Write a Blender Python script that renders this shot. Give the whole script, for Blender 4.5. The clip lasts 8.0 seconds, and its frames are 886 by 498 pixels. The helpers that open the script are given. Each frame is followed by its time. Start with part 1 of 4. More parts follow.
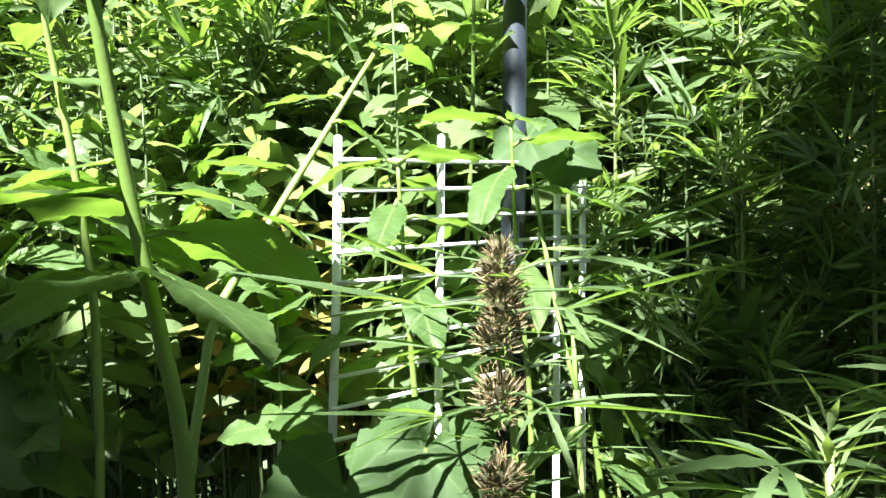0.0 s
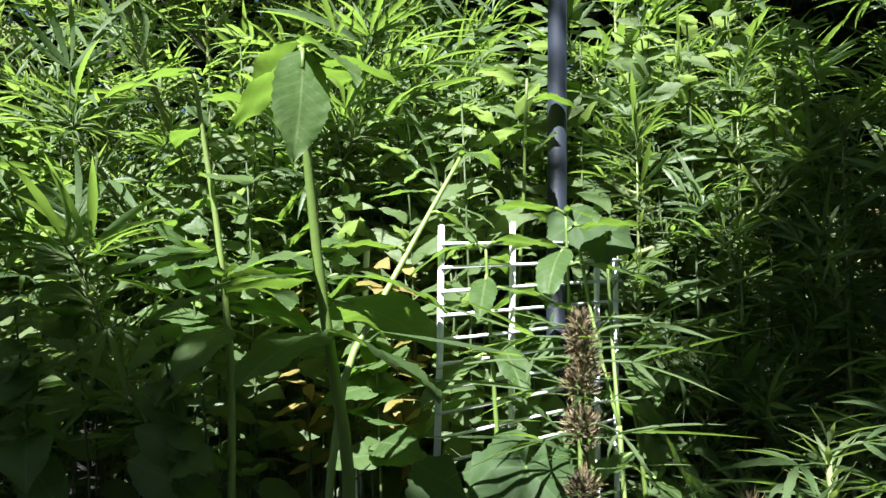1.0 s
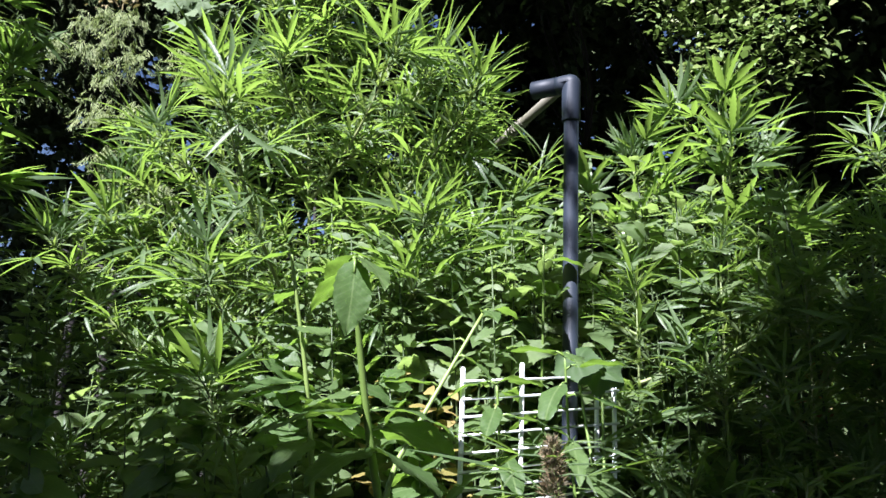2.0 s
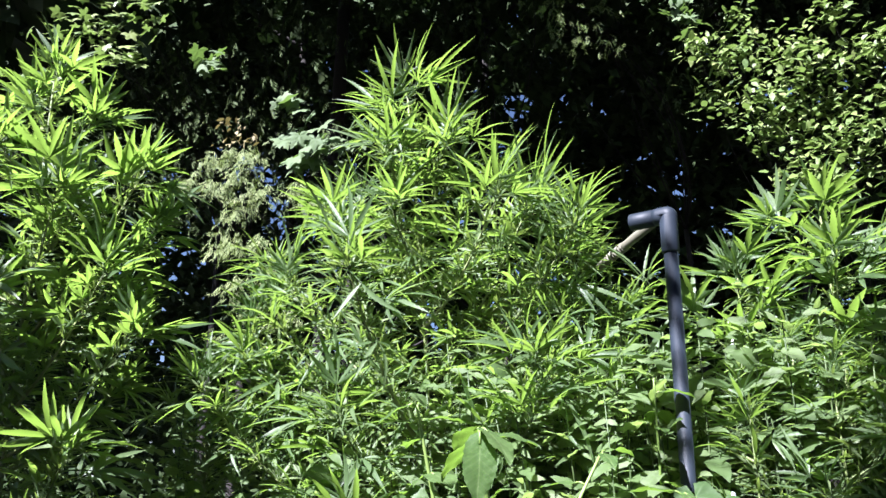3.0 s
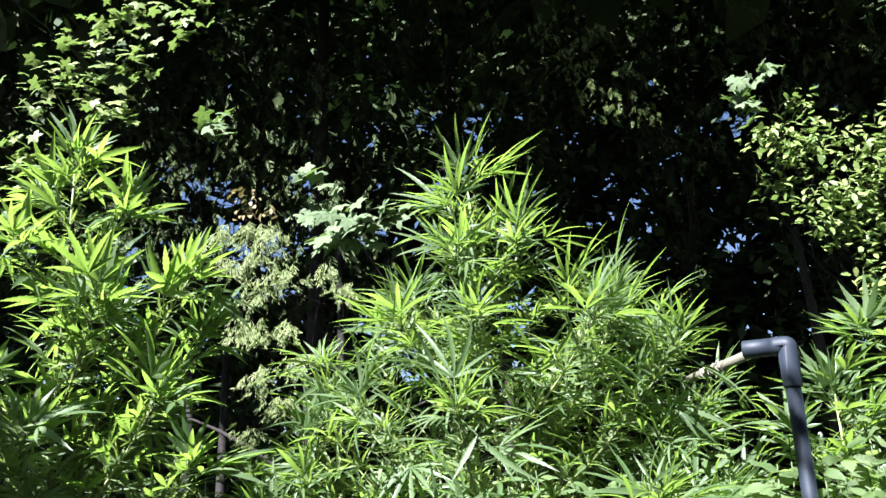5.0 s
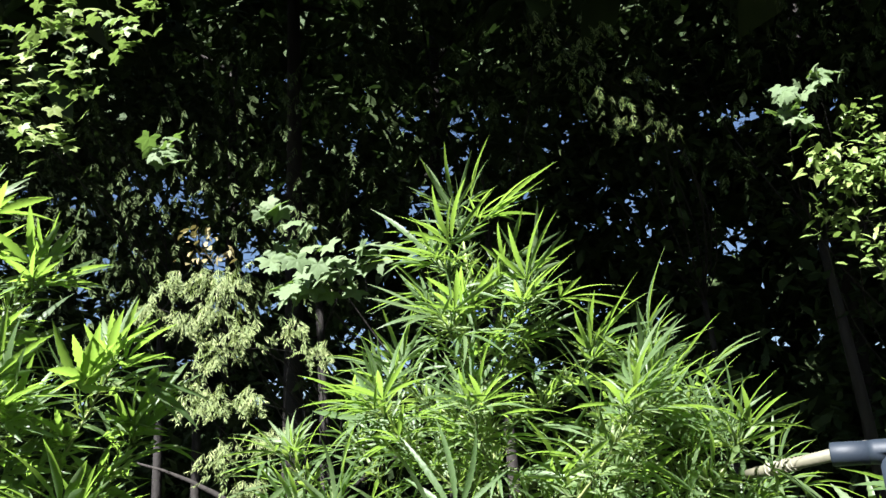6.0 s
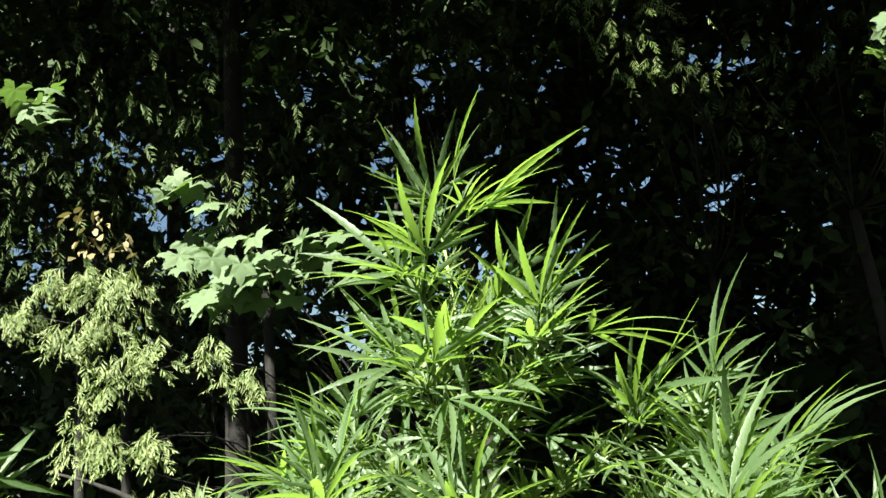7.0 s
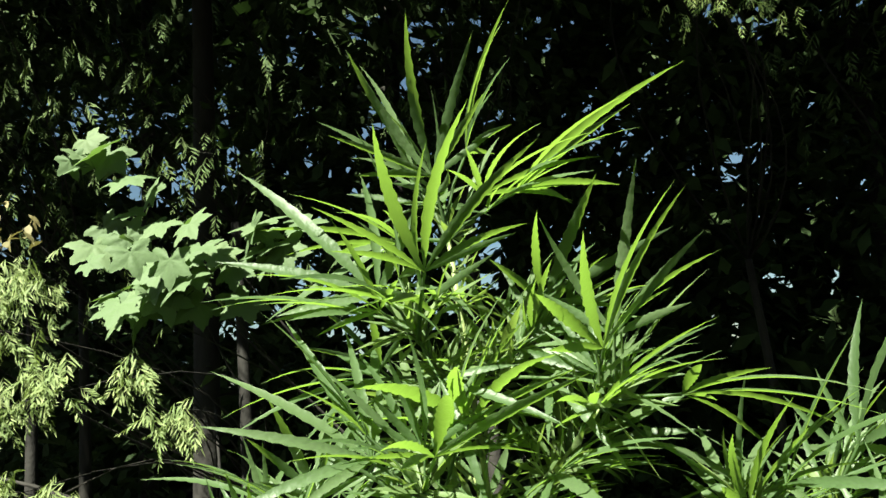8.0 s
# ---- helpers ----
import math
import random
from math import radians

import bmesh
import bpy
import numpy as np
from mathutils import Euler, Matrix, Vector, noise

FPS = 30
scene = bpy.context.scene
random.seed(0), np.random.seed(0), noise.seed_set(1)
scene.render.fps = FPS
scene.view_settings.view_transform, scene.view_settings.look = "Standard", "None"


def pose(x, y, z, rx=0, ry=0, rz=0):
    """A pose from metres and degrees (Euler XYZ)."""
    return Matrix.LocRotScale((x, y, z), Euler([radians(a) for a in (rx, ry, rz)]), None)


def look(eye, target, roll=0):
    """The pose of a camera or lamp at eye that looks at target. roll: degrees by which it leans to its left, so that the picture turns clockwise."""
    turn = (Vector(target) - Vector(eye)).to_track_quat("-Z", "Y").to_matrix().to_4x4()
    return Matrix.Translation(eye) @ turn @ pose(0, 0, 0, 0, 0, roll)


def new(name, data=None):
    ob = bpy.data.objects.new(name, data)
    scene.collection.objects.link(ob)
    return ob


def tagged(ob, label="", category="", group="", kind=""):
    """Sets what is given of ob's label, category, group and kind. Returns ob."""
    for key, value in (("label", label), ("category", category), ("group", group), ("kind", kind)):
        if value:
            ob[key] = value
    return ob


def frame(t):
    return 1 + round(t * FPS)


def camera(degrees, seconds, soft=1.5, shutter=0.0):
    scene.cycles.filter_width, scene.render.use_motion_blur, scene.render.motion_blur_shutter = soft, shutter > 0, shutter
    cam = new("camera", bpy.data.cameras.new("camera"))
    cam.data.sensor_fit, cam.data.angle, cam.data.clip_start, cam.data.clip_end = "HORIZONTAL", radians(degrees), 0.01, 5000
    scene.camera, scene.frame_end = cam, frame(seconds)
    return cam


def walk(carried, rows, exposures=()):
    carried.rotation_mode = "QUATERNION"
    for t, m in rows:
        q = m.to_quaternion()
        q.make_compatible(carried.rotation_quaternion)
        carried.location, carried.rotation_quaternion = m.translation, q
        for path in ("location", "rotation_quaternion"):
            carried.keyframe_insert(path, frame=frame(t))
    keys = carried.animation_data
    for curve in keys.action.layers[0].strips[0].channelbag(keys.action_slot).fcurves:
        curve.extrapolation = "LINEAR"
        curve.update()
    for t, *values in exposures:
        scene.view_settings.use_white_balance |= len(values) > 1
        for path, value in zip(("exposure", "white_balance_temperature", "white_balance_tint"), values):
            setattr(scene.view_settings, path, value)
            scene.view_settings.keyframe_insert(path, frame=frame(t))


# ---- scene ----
cam = camera(58.9, 8.0)
PATH = [
    (0, (0.164, 0.085, 1.328), (-0.183, 2.052, 1.432), 0.7),
    (0.5, (0.132, -0.018, 1.333), (-0.18, 1.952, 1.477), 1.3),
    (1, (0.088, -0.116, 1.335), (-0.195, 1.851, 1.558), 1.1),
    (1.2, (0.09, -0.168, 1.349), (-0.207, 1.795, 1.591), 1.3),
    (2.3, (0.305, -0.455, 1.367), (-0.37, 1.353, 1.894), 3.0),
    (2.5, (0.314, -0.475, 1.389), (-0.429, 1.298, 1.941), 2.9),
    (3, (0.277, -0.532, 1.48), (-0.503, 1.211, 2.072), 0.8),
    (3.5, (0.213, -0.574, 1.541), (-0.542, 1.163, 2.183), 0.4),
    (4, (0.111, -0.609, 1.617), (-0.579, 1.169, 2.221), 0.1),
    (4.5, (0.044, -0.623, 1.688), (-0.609, 1.174, 2.276), -0.3),
    (4.7, (0.014, -0.628, 1.708), (-0.629, 1.17, 2.301), -0.6),
    (5.8, (-0.152, -0.41, 1.955), (-0.69, 1.432, 2.495), -3.6),
    (6, (-0.142, -0.324, 1.993), (-0.727, 1.503, 2.56), -3.4),
    (6.5, (-0.21, -0.086, 2.103), (-0.771, 1.765, 2.611), -4.2),
    (7, (-0.285, 0.11, 2.209), (-0.801, 1.993, 2.644), -4.6),
    (7.5, (-0.339, 0.288, 2.287), (-0.844, 2.186, 2.665), -4.6),
    (8, (-0.384, 0.445, 2.321), (-0.897, 2.346, 2.674), -4.3),
]
EXPOSURES = [(0, 2.95, 6100, 5), (0.5, 2.66, 6020, 7), (1.0, 2.15, 5830, 14), (2.5, 2.12, 5560, 23), (3.5, 2.88, 5520, 22), (4.7, 2.75, 5620, 19), (6.0, 2.5, 5950, 12), (7.0, 2.4, 6350, 1), (8, 2.2, 6600, -7)]
walk(cam, [(t, look(eye, aim, lean)) for t, eye, aim, lean in PATH], EXPOSURES)

# ---- world, sun ----
SUN_DIR = Vector((-0.17, -0.66, 0.73)).normalized()
world = bpy.data.worlds.new("world")
scene.world = world
world.use_nodes = True
wn = world.node_tree.nodes
sky = wn.new("ShaderNodeTexSky")
sky.sky_type = "NISHITA"
sky.sun_disc = False
sky.sun_elevation = math.asin(SUN_DIR.z)
sky.sun_rotation = math.atan2(SUN_DIR.x, SUN_DIR.y)
world.node_tree.links.new(sky.outputs[0], wn["Background"].inputs[0])
wn["Background"].inputs[1].default_value = 0.024
sun_data = bpy.data.lights.new("sun", "SUN")
sun_data.energy = 5.0
sun_data.angle = radians(0.53)
sun_data.color = (1.0, 0.95, 0.86)
sun = new("sun", sun_data)
sun.matrix_world = look((-3, -3, 8), Vector((-3, -3, 8)) - SUN_DIR)


# ---- materials ----
def material(name):
    m = bpy.data.materials.new(name)
    m.use_nodes = True
    nt = m.node_tree
    return m, nt, nt.nodes["Principled BSDF"], nt.nodes["Material Output"]


def varied(nt, dark, mid, light, scale=14.0):
    """A colour that varies from piece to piece and, in stains, over each piece."""
    info = nt.nodes.new("ShaderNodeObjectInfo")
    geo = nt.nodes.new("ShaderNodeNewGeometry")
    add = nt.nodes.new("ShaderNodeMath")
    add.operation = "ADD"
    nt.links.new(info.outputs["Random"], add.inputs[0])
    nt.links.new(geo.outputs["Random Per Island"], add.inputs[1])
    wrap = nt.nodes.new("ShaderNodeMath")
    wrap.operation = "FRACT"
    nt.links.new(add.outputs[0], wrap.inputs[0])
    tex = nt.nodes.new("ShaderNodeTexNoise")
    tex.inputs["Scale"].default_value = scale
    tex.inputs["Detail"].default_value = 5
    nt.links.new(geo.outputs["Position"], tex.inputs["Vector"])
    mixv = nt.nodes.new("ShaderNodeMath")
    mixv.operation = "MULTIPLY_ADD"
    mixv.inputs[1].default_value = 0.55
    nt.links.new(wrap.outputs[0], mixv.inputs[0])
    half = nt.nodes.new("ShaderNodeMath")
    half.operation = "MULTIPLY"
    half.inputs[1].default_value = 0.45
    nt.links.new(tex.outputs[0], half.inputs[0])
    nt.links.new(half.outputs[0], mixv.inputs[2])
    ramp = nt.nodes.new("ShaderNodeValToRGB")
    ramp.color_ramp.elements[0].position = 0.12
    ramp.color_ramp.elements[0].color = (*dark, 1)
    ramp.color_ramp.elements[1].position = 0.92
    ramp.color_ramp.elements[1].color = (*light, 1)
    e = ramp.color_ramp.elements.new(0.5)
    e.color = (*mid, 1)
    nt.links.new(mixv.outputs[0], ramp.inputs[0])
    return ramp, tex, geo


def calc(nt, op, a, b2=None, c2=None):
    n = nt.nodes.new("ShaderNodeMath")
    n.operation = op
    for k, q in enumerate((a, b2, c2)):
        if isinstance(q, (int, float)):
            n.inputs[k].default_value = q
        elif q is not None:
            nt.links.new(q, n.inputs[k])
    return n.outputs[0]


def vein_lines(nt, kind):
    """Pale ribs on a leaf: feathered from a midrib, or spreading like a palm."""
    tc = nt.nodes.new("ShaderNodeTexCoord")
    sep = nt.nodes.new("ShaderNodeSeparateXYZ")
    nt.links.new(tc.outputs["Object"], sep.inputs[0])
    x, y = sep.outputs[0], sep.outputs[1]
    if kind == "feather":
        ax = calc(nt, "ABSOLUTE", x)
        mid = calc(nt, "LESS_THAN", ax, 0.013)
        s = calc(nt, "SINE", calc(nt, "MULTIPLY", calc(nt, "MULTIPLY_ADD", ax, -0.75, y), 52.0))
        side = calc(nt, "MULTIPLY", calc(nt, "GREATER_THAN", s, 0.9), 0.45)
    else:
        ang = calc(nt, "ARCTAN2", x, y)
        rad = calc(nt, "SQRT", calc(nt, "ADD", calc(nt, "MULTIPLY", x, x), calc(nt, "MULTIPLY", y, y)))
        fan = calc(nt, "MULTIPLY", ang, 5.376)
        off = calc(nt, "MULTIPLY", calc(nt, "ABSOLUTE", calc(nt, "SINE", calc(nt, "MULTIPLY", fan, 0.5))), rad)
        mid = calc(nt, "LESS_THAN", off, 0.035)
        s = calc(nt, "SINE", calc(nt, "MULTIPLY", calc(nt, "MULTIPLY_ADD", off, -0.55, rad), 38.0))
        side = calc(nt, "MULTIPLY", calc(nt, "GREATER_THAN", s, 0.93), 0.4)
    return calc(nt, "MULTIPLY", calc(nt, "MAXIMUM", mid, side), 0.6)


def leaf_material(name, dark, mid, light, through_light, rough=0.42, through_mix=0.42, vein=220.0, gloss=0.5, veins=""):
    m, nt, bsdf, out = material(name)
    ramp, tex, geo = varied(nt, dark, mid, light)
    tone = ramp.outputs[0]
    ribs = None
    if veins:
        ribs = vein_lines(nt, veins)
        pale = nt.nodes.new("ShaderNodeMix")
        pale.data_type = "RGBA"
        pale.inputs[7].default_value = (light[0] * 1.5, light[1] * 1.35, light[2] * 1.6, 1)
        nt.links.new(ribs, pale.inputs[0])
        nt.links.new(tone, pale.inputs[6])
        tone = pale.outputs[2]
    nt.links.new(tone, bsdf.inputs["Base Color"])
    bsdf.inputs["Roughness"].default_value = rough
    bsdf.inputs["Specular IOR Level"].default_value = gloss
    fine = nt.nodes.new("ShaderNodeTexNoise")
    fine.inputs["Scale"].default_value = vein
    nt.links.new(geo.outputs["Position"], fine.inputs["Vector"])
    bump = nt.nodes.new("ShaderNodeBump")
    bump.inputs["Strength"].default_value = 0.35
    bump.inputs["Distance"].default_value = 0.002
    nt.links.new(fine.outputs[0], bump.inputs["Height"])
    nt.links.new(bump.outputs[0], bsdf.inputs["Normal"])
    tr = nt.nodes.new("ShaderNodeBsdfTranslucent")
    tint = nt.nodes.new("ShaderNodeMix")
    tint.data_type = "RGBA"
    tint.blend_type = "MULTIPLY"
    tint.inputs[0].default_value = 0.35
    tint.inputs[6].default_value = (*through_light, 1)
    nt.links.new(tex.outputs[0], tint.inputs[7])
    nt.links.new(tint.outputs[2], tr.inputs[0])
    mix = nt.nodes.new("ShaderNodeMixShader")
    mix.inputs[0].default_value = through_mix
    nt.links.new(bsdf.outputs[0], mix.inputs[1])
    nt.links.new(tr.outputs[0], mix.inputs[2])
    nt.links.new(mix.outputs[0], out.inputs[0])
    return m


def solid_material(name, dark, mid, light, rough, scale=30.0, bump_size=0.003, bump_scale=120.0, metal=0.0):
    m, nt, bsdf, out = material(name)
    ramp, tex, geo = varied(nt, dark, mid, light, scale)
    nt.links.new(ramp.outputs[0], bsdf.inputs["Base Color"])
    bsdf.inputs["Roughness"].default_value = rough
    bsdf.inputs["Metallic"].default_value = metal
    fine = nt.nodes.new("ShaderNodeTexNoise")
    fine.inputs["Scale"].default_value = bump_scale
    fine.inputs["Detail"].default_value = 6
    nt.links.new(geo.outputs["Position"], fine.inputs["Vector"])
    bump = nt.nodes.new("ShaderNodeBump")
    bump.inputs["Strength"].default_value = 0.5
    bump.inputs["Distance"].default_value = bump_size
    nt.links.new(fine.outputs[0], bump.inputs["Height"])
    nt.links.new(bump.outputs[0], bsdf.inputs["Normal"])
    return m


M_HEMP = leaf_material("hemp_leaf", (0.056, 0.095, 0.036), (0.096, 0.15, 0.062), (0.155, 0.207, 0.102), (0.30, 0.485, 0.065), 0.45, 0.5, 220.0, 0.5)
M_YOUNG = leaf_material("young_hemp_leaf", (0.085, 0.13, 0.045), (0.135, 0.19, 0.075), (0.20, 0.245, 0.12), (0.32, 0.46, 0.08), 0.5, 0.42, 220.0, 0.4)
M_HERB = leaf_material("herb_leaf", (0.065, 0.105, 0.038), (0.108, 0.163, 0.06), (0.175, 0.225, 0.105), (0.36, 0.52, 0.12), 0.55, 0.48, 160.0, 0.35)
M_BROAD = leaf_material("broad_leaf", (0.046, 0.088, 0.025), (0.074, 0.128, 0.039), (0.11, 0.168, 0.056), (0.23, 0.40, 0.045), 0.5, 0.45, 120.0, 0.4, "feather")
M_YELLOW = leaf_material("withered_leaf", (0.13, 0.13, 0.03), (0.24, 0.21, 0.05), (0.34, 0.25, 0.10), (0.40, 0.33, 0.06), 0.6)
M_TAN = leaf_material("tan_leaf", (0.10, 0.09, 0.035), (0.18, 0.15, 0.06), (0.28, 0.23, 0.11), (0.22, 0.19, 0.06), 0.65, 0.25)
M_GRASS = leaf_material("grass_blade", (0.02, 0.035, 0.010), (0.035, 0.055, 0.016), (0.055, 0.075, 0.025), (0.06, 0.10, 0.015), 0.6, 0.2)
M_DRY = leaf_material("dry_leaf", (0.16, 0.06, 0.02), (0.28, 0.11, 0.035), (0.36, 0.20, 0.09), (0.30, 0.12, 0.03), 0.7)
M_SQUASH = leaf_material("squash_leaf", (0.026, 0.055, 0.015), (0.036, 0.072, 0.02), (0.048, 0.088, 0.026), (0.14, 0.27, 0.03), 0.65, 0.35, 60.0, 0.3, "palm")
M_MAPLE = leaf_material("maple_leaf", (0.08, 0.12, 0.055), (0.105, 0.148, 0.072), (0.14, 0.18, 0.095), (0.20, 0.34, 0.06), 0.65, 0.25, 220.0, 0.25)
M_CEDAR = leaf_material("cedar_spray", (0.11, 0.155, 0.055), (0.18, 0.225, 0.09), (0.28, 0.305, 0.14), (0.28, 0.38, 0.09), 0.6, 0.3, 220.0, 0.3)
M_SHRUB = leaf_material("shrub_leaf", (0.085, 0.145, 0.035), (0.14, 0.195, 0.05), (0.22, 0.255, 0.085), (0.25, 0.38, 0.08), 0.5, 0.3)
# the wood's deep shade is put into this darkened leaf colour
M_WOODS = leaf_material("shaded_woodland_leaf", (0.02, 0.035, 0.013), (0.034, 0.054, 0.02), (0.056, 0.078, 0.03), (0.045, 0.085, 0.018), 0.7, 0.1, 120.0, 0.15)
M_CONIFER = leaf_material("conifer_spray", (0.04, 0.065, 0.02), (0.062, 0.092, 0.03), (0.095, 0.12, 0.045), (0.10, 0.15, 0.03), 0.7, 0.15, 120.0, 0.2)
M_HERBSTEM = solid_material("herb_stem", (0.03, 0.05, 0.015), (0.05, 0.08, 0.025), (0.09, 0.12, 0.04), 0.55)
M_STEM = solid_material("green_stem", (0.10, 0.16, 0.03), (0.14, 0.215, 0.045), (0.19, 0.26, 0.07), 0.5, 9.0, 0.0005, 260.0)
M_HEMPSTEM = solid_material("hemp_stem", (0.10, 0.13, 0.045), (0.17, 0.21, 0.075), (0.26, 0.28, 0.12), 0.55, 12.0, 0.0008, 200.0)
# near-black: the trunks' shaded silhouette is put into the bark colour
M_BARK = solid_material("shade_dark_bark", (0.008, 0.006, 0.005), (0.014, 0.011, 0.009), (0.028, 0.022, 0.018), 0.85, 18.0, 0.01, 45.0)
# mid-grey pipe; its bluish shade is put into this near-black colour
M_PIPE = solid_material("shaded_grey_plastic", (0.011, 0.016, 0.024), (0.015, 0.021, 0.031), (0.020, 0.027, 0.038), 0.55, 25.0, 0.0004, 180.0)
M_PIPE.node_tree.nodes["Principled BSDF"].inputs["Specular IOR Level"].default_value = 0.3
M_WIRE = solid_material("white_vinyl", (0.60, 0.62, 0.62), (0.74, 0.76, 0.76), (0.82, 0.83, 0.82), 0.35, 40.0, 0.0005, 160.0)
M_CANE = solid_material("weathered_cane", (0.07, 0.07, 0.045), (0.12, 0.115, 0.08), (0.19, 0.18, 0.13), 0.6, 40.0, 0.001, 140.0)
M_TWINE = solid_material("twine", (0.14, 0.13, 0.10), (0.22, 0.21, 0.16), (0.32, 0.30, 0.24), 0.9, 200.0, 0.001, 500.0)
M_BUD = leaf_material("flower_hair", (0.17, 0.11, 0.055), (0.30, 0.22, 0.125), (0.44, 0.35, 0.22), (0.28, 0.22, 0.1), 0.8, 0.2, 220.0, 0.2)
M_BRACT = leaf_material("flower_bract", (0.045, 0.04, 0.025), (0.085, 0.075, 0.04), (0.15, 0.13, 0.07), (0.16, 0.17, 0.06), 0.6, 0.2)
M_SOIL = solid_material("garden_soil", (0.008, 0.006, 0.004), (0.018, 0.013, 0.009), (0.035, 0.027, 0.018), 0.95, 6.0, 0.02, 40.0)


# ---- mesh helpers ----
def mesh_of(name, v, f, mat, smooth=False):
    """A mesh from an array of corners and an array of triangles."""
    v = np.asarray(v, np.float32)
    f = np.asarray(f, np.int32)
    me = bpy.data.meshes.new(name)
    me.vertices.add(len(v))
    me.vertices.foreach_set("co", v.ravel())
    me.loops.add(len(f) * 3)
    me.loops.foreach_set("vertex_index", f.ravel())
    me.polygons.add(len(f))
    me.polygons.foreach_set("loop_start", np.arange(0, len(f) * 3, 3, dtype=np.int32))
    if smooth:
        me.polygons.foreach_set("use_smooth", np.ones(len(f), bool))
    me.update(calc_edges=True)
    me.materials.append(mat)
    return me


def part(name, me, parent, label="", kind=""):
    ob = new(name, me)
    ob.parent = parent
    return tagged(ob, label=label, kind=kind)


def thing(name, at, label, category, group="", kind=""):
    ob = new(name)
    ob.empty_display_size = 0.05
    ob.location = at
    return tagged(ob, label, category, group, kind)


def joined(shapes):
    vs, fs, n = [], [], 0
    for v, f in shapes:
        vs.append(v)
        fs.append(np.asarray(f) + n)
        n += len(v)
    return np.concatenate(vs), np.concatenate(fs)


def moved(shape, m):
    a = np.array(m)
    return shape[0] @ a[:3, :3].T + a[:3, 3], shape[1]


def scatter(shape_list, places):
    """All shapes (index, matrix) laid out and joined; fast."""
    vs, fs, n = [], [], 0
    for k in range(len(shape_list)):
        ms = np.array([np.array(m) for i, m in places if i == k])
        if not len(ms):
            continue
        v, f = shape_list[k]
        allv = np.einsum("nij,vj->nvi", ms[:, :3, :3], v) + ms[:, None, :3, 3]
        allf = f[None] + (np.arange(len(ms)) * len(v))[:, None, None] + n
        vs.append(allv.reshape(-1, 3))
        fs.append(allf.reshape(-1, 3))
        n += len(ms) * len(v)
    return np.concatenate(vs), np.concatenate(fs)


def aimed(p, along, up=(0, 0, 1), size=1.0, twist=0.0):
    """A matrix at p whose y axis runs along and whose z axis is near up."""
    y = Vector(along).normalized()
    x = y.cross(Vector(up))
    if x.length < 1e-4:
        x = y.cross(Vector((1, 0.3, 0)))
    x.normalize()
    z = x.cross(y)
    r = Matrix((x, y, z)).transposed().to_4x4()
    return Matrix.Translation(p) @ r @ Matrix.Rotation(twist, 4, "Y") @ Matrix.Scale(size, 4)


def tube(points, radii, sides=7, caps=True):
    pts = [Vector(p) for p in points]
    v, f = [], []
    ref = Vector((0.31, 0.17, 0.93))
    for i, p in enumerate(pts):
        d = (pts[min(i + 1, len(pts) - 1)] - pts[max(i - 1, 0)]).normalized()
        a = d.cross(ref if abs(d.dot(ref)) < 0.95 else Vector((1, 0, 0))).normalized()
        b = d.cross(a)
        for k in range(sides):
            w = 2 * math.pi * k / sides
            v.append(p + (a * math.cos(w) + b * math.sin(w)) * radii[i])
    for i in range(len(pts) - 1):
        for k in range(sides):
            q0, q1 = i * sides + k, i * sides + (k + 1) % sides
            f += [(q0, q1, q1 + sides), (q0, q1 + sides, q0 + sides)]
    if caps:
        for base, end in ((0, 0), ((len(pts) - 1) * sides, len(pts) - 1)):
            v.append(pts[end])
            for k in range(sides):
                t3 = (base + k, base + (k + 1) % sides, len(v) - 1)
                f.append(t3 if end else t3[::-1])
    return np.array([tuple(q) for q in v]), np.array(f)


def curve(p0, p1, bend, n=10):
    """Points on an arc from p0 to p1 that bulges by the vector bend."""
    p0, p1, bend = Vector(p0), Vector(p1), Vector(bend)
    return [p0.lerp(p1, i / n) + bend * (4 * (i / n) * (1 - i / n)) for i in range(n + 1)]


# ---- leaf shapes ----
def blade(length, width, arch, fold=0.35, steps=6, teeth=0.0, peak=0.42, side=0.0):
    """A narrow blade along y with a folded midrib, toothed edges and an arch downwards."""
    v, f = [], []
    n = steps * 2 if teeth else steps
    for i in range(n + 1):
        s = i / n
        w = width * 0.5 * (math.sin(math.pi * min(1, (s / (2 * peak)) if s < peak else 0.5 + (s - peak) / (2 * (1 - peak))))) ** 0.9
        w *= 1.12 - 0.42 * s
        w = max(w, width * 0.03 * (1 - s))
        if teeth and i % 2:
            w *= 1 + teeth
        elif teeth:
            w *= 1 - teeth
        y = length * (s - 0.12 * arch * s * s)
        z = -length * arch * s * s * 0.5
        x0 = side * length * s * s
        v += [(x0 - w, y - (0.01 * length if teeth and i % 2 else 0), z + fold * w), (x0, y, z), (x0 + w, y - (0.01 * length if teeth and i % 2 else 0), z + fold * w)]
    for i in range(n):
        a = i * 3
        f += [(a, a + 1, a + 4), (a, a + 4, a + 3), (a + 1, a + 2, a + 5), (a + 1, a + 5, a + 4)]
    return np.array(v), np.array(f)


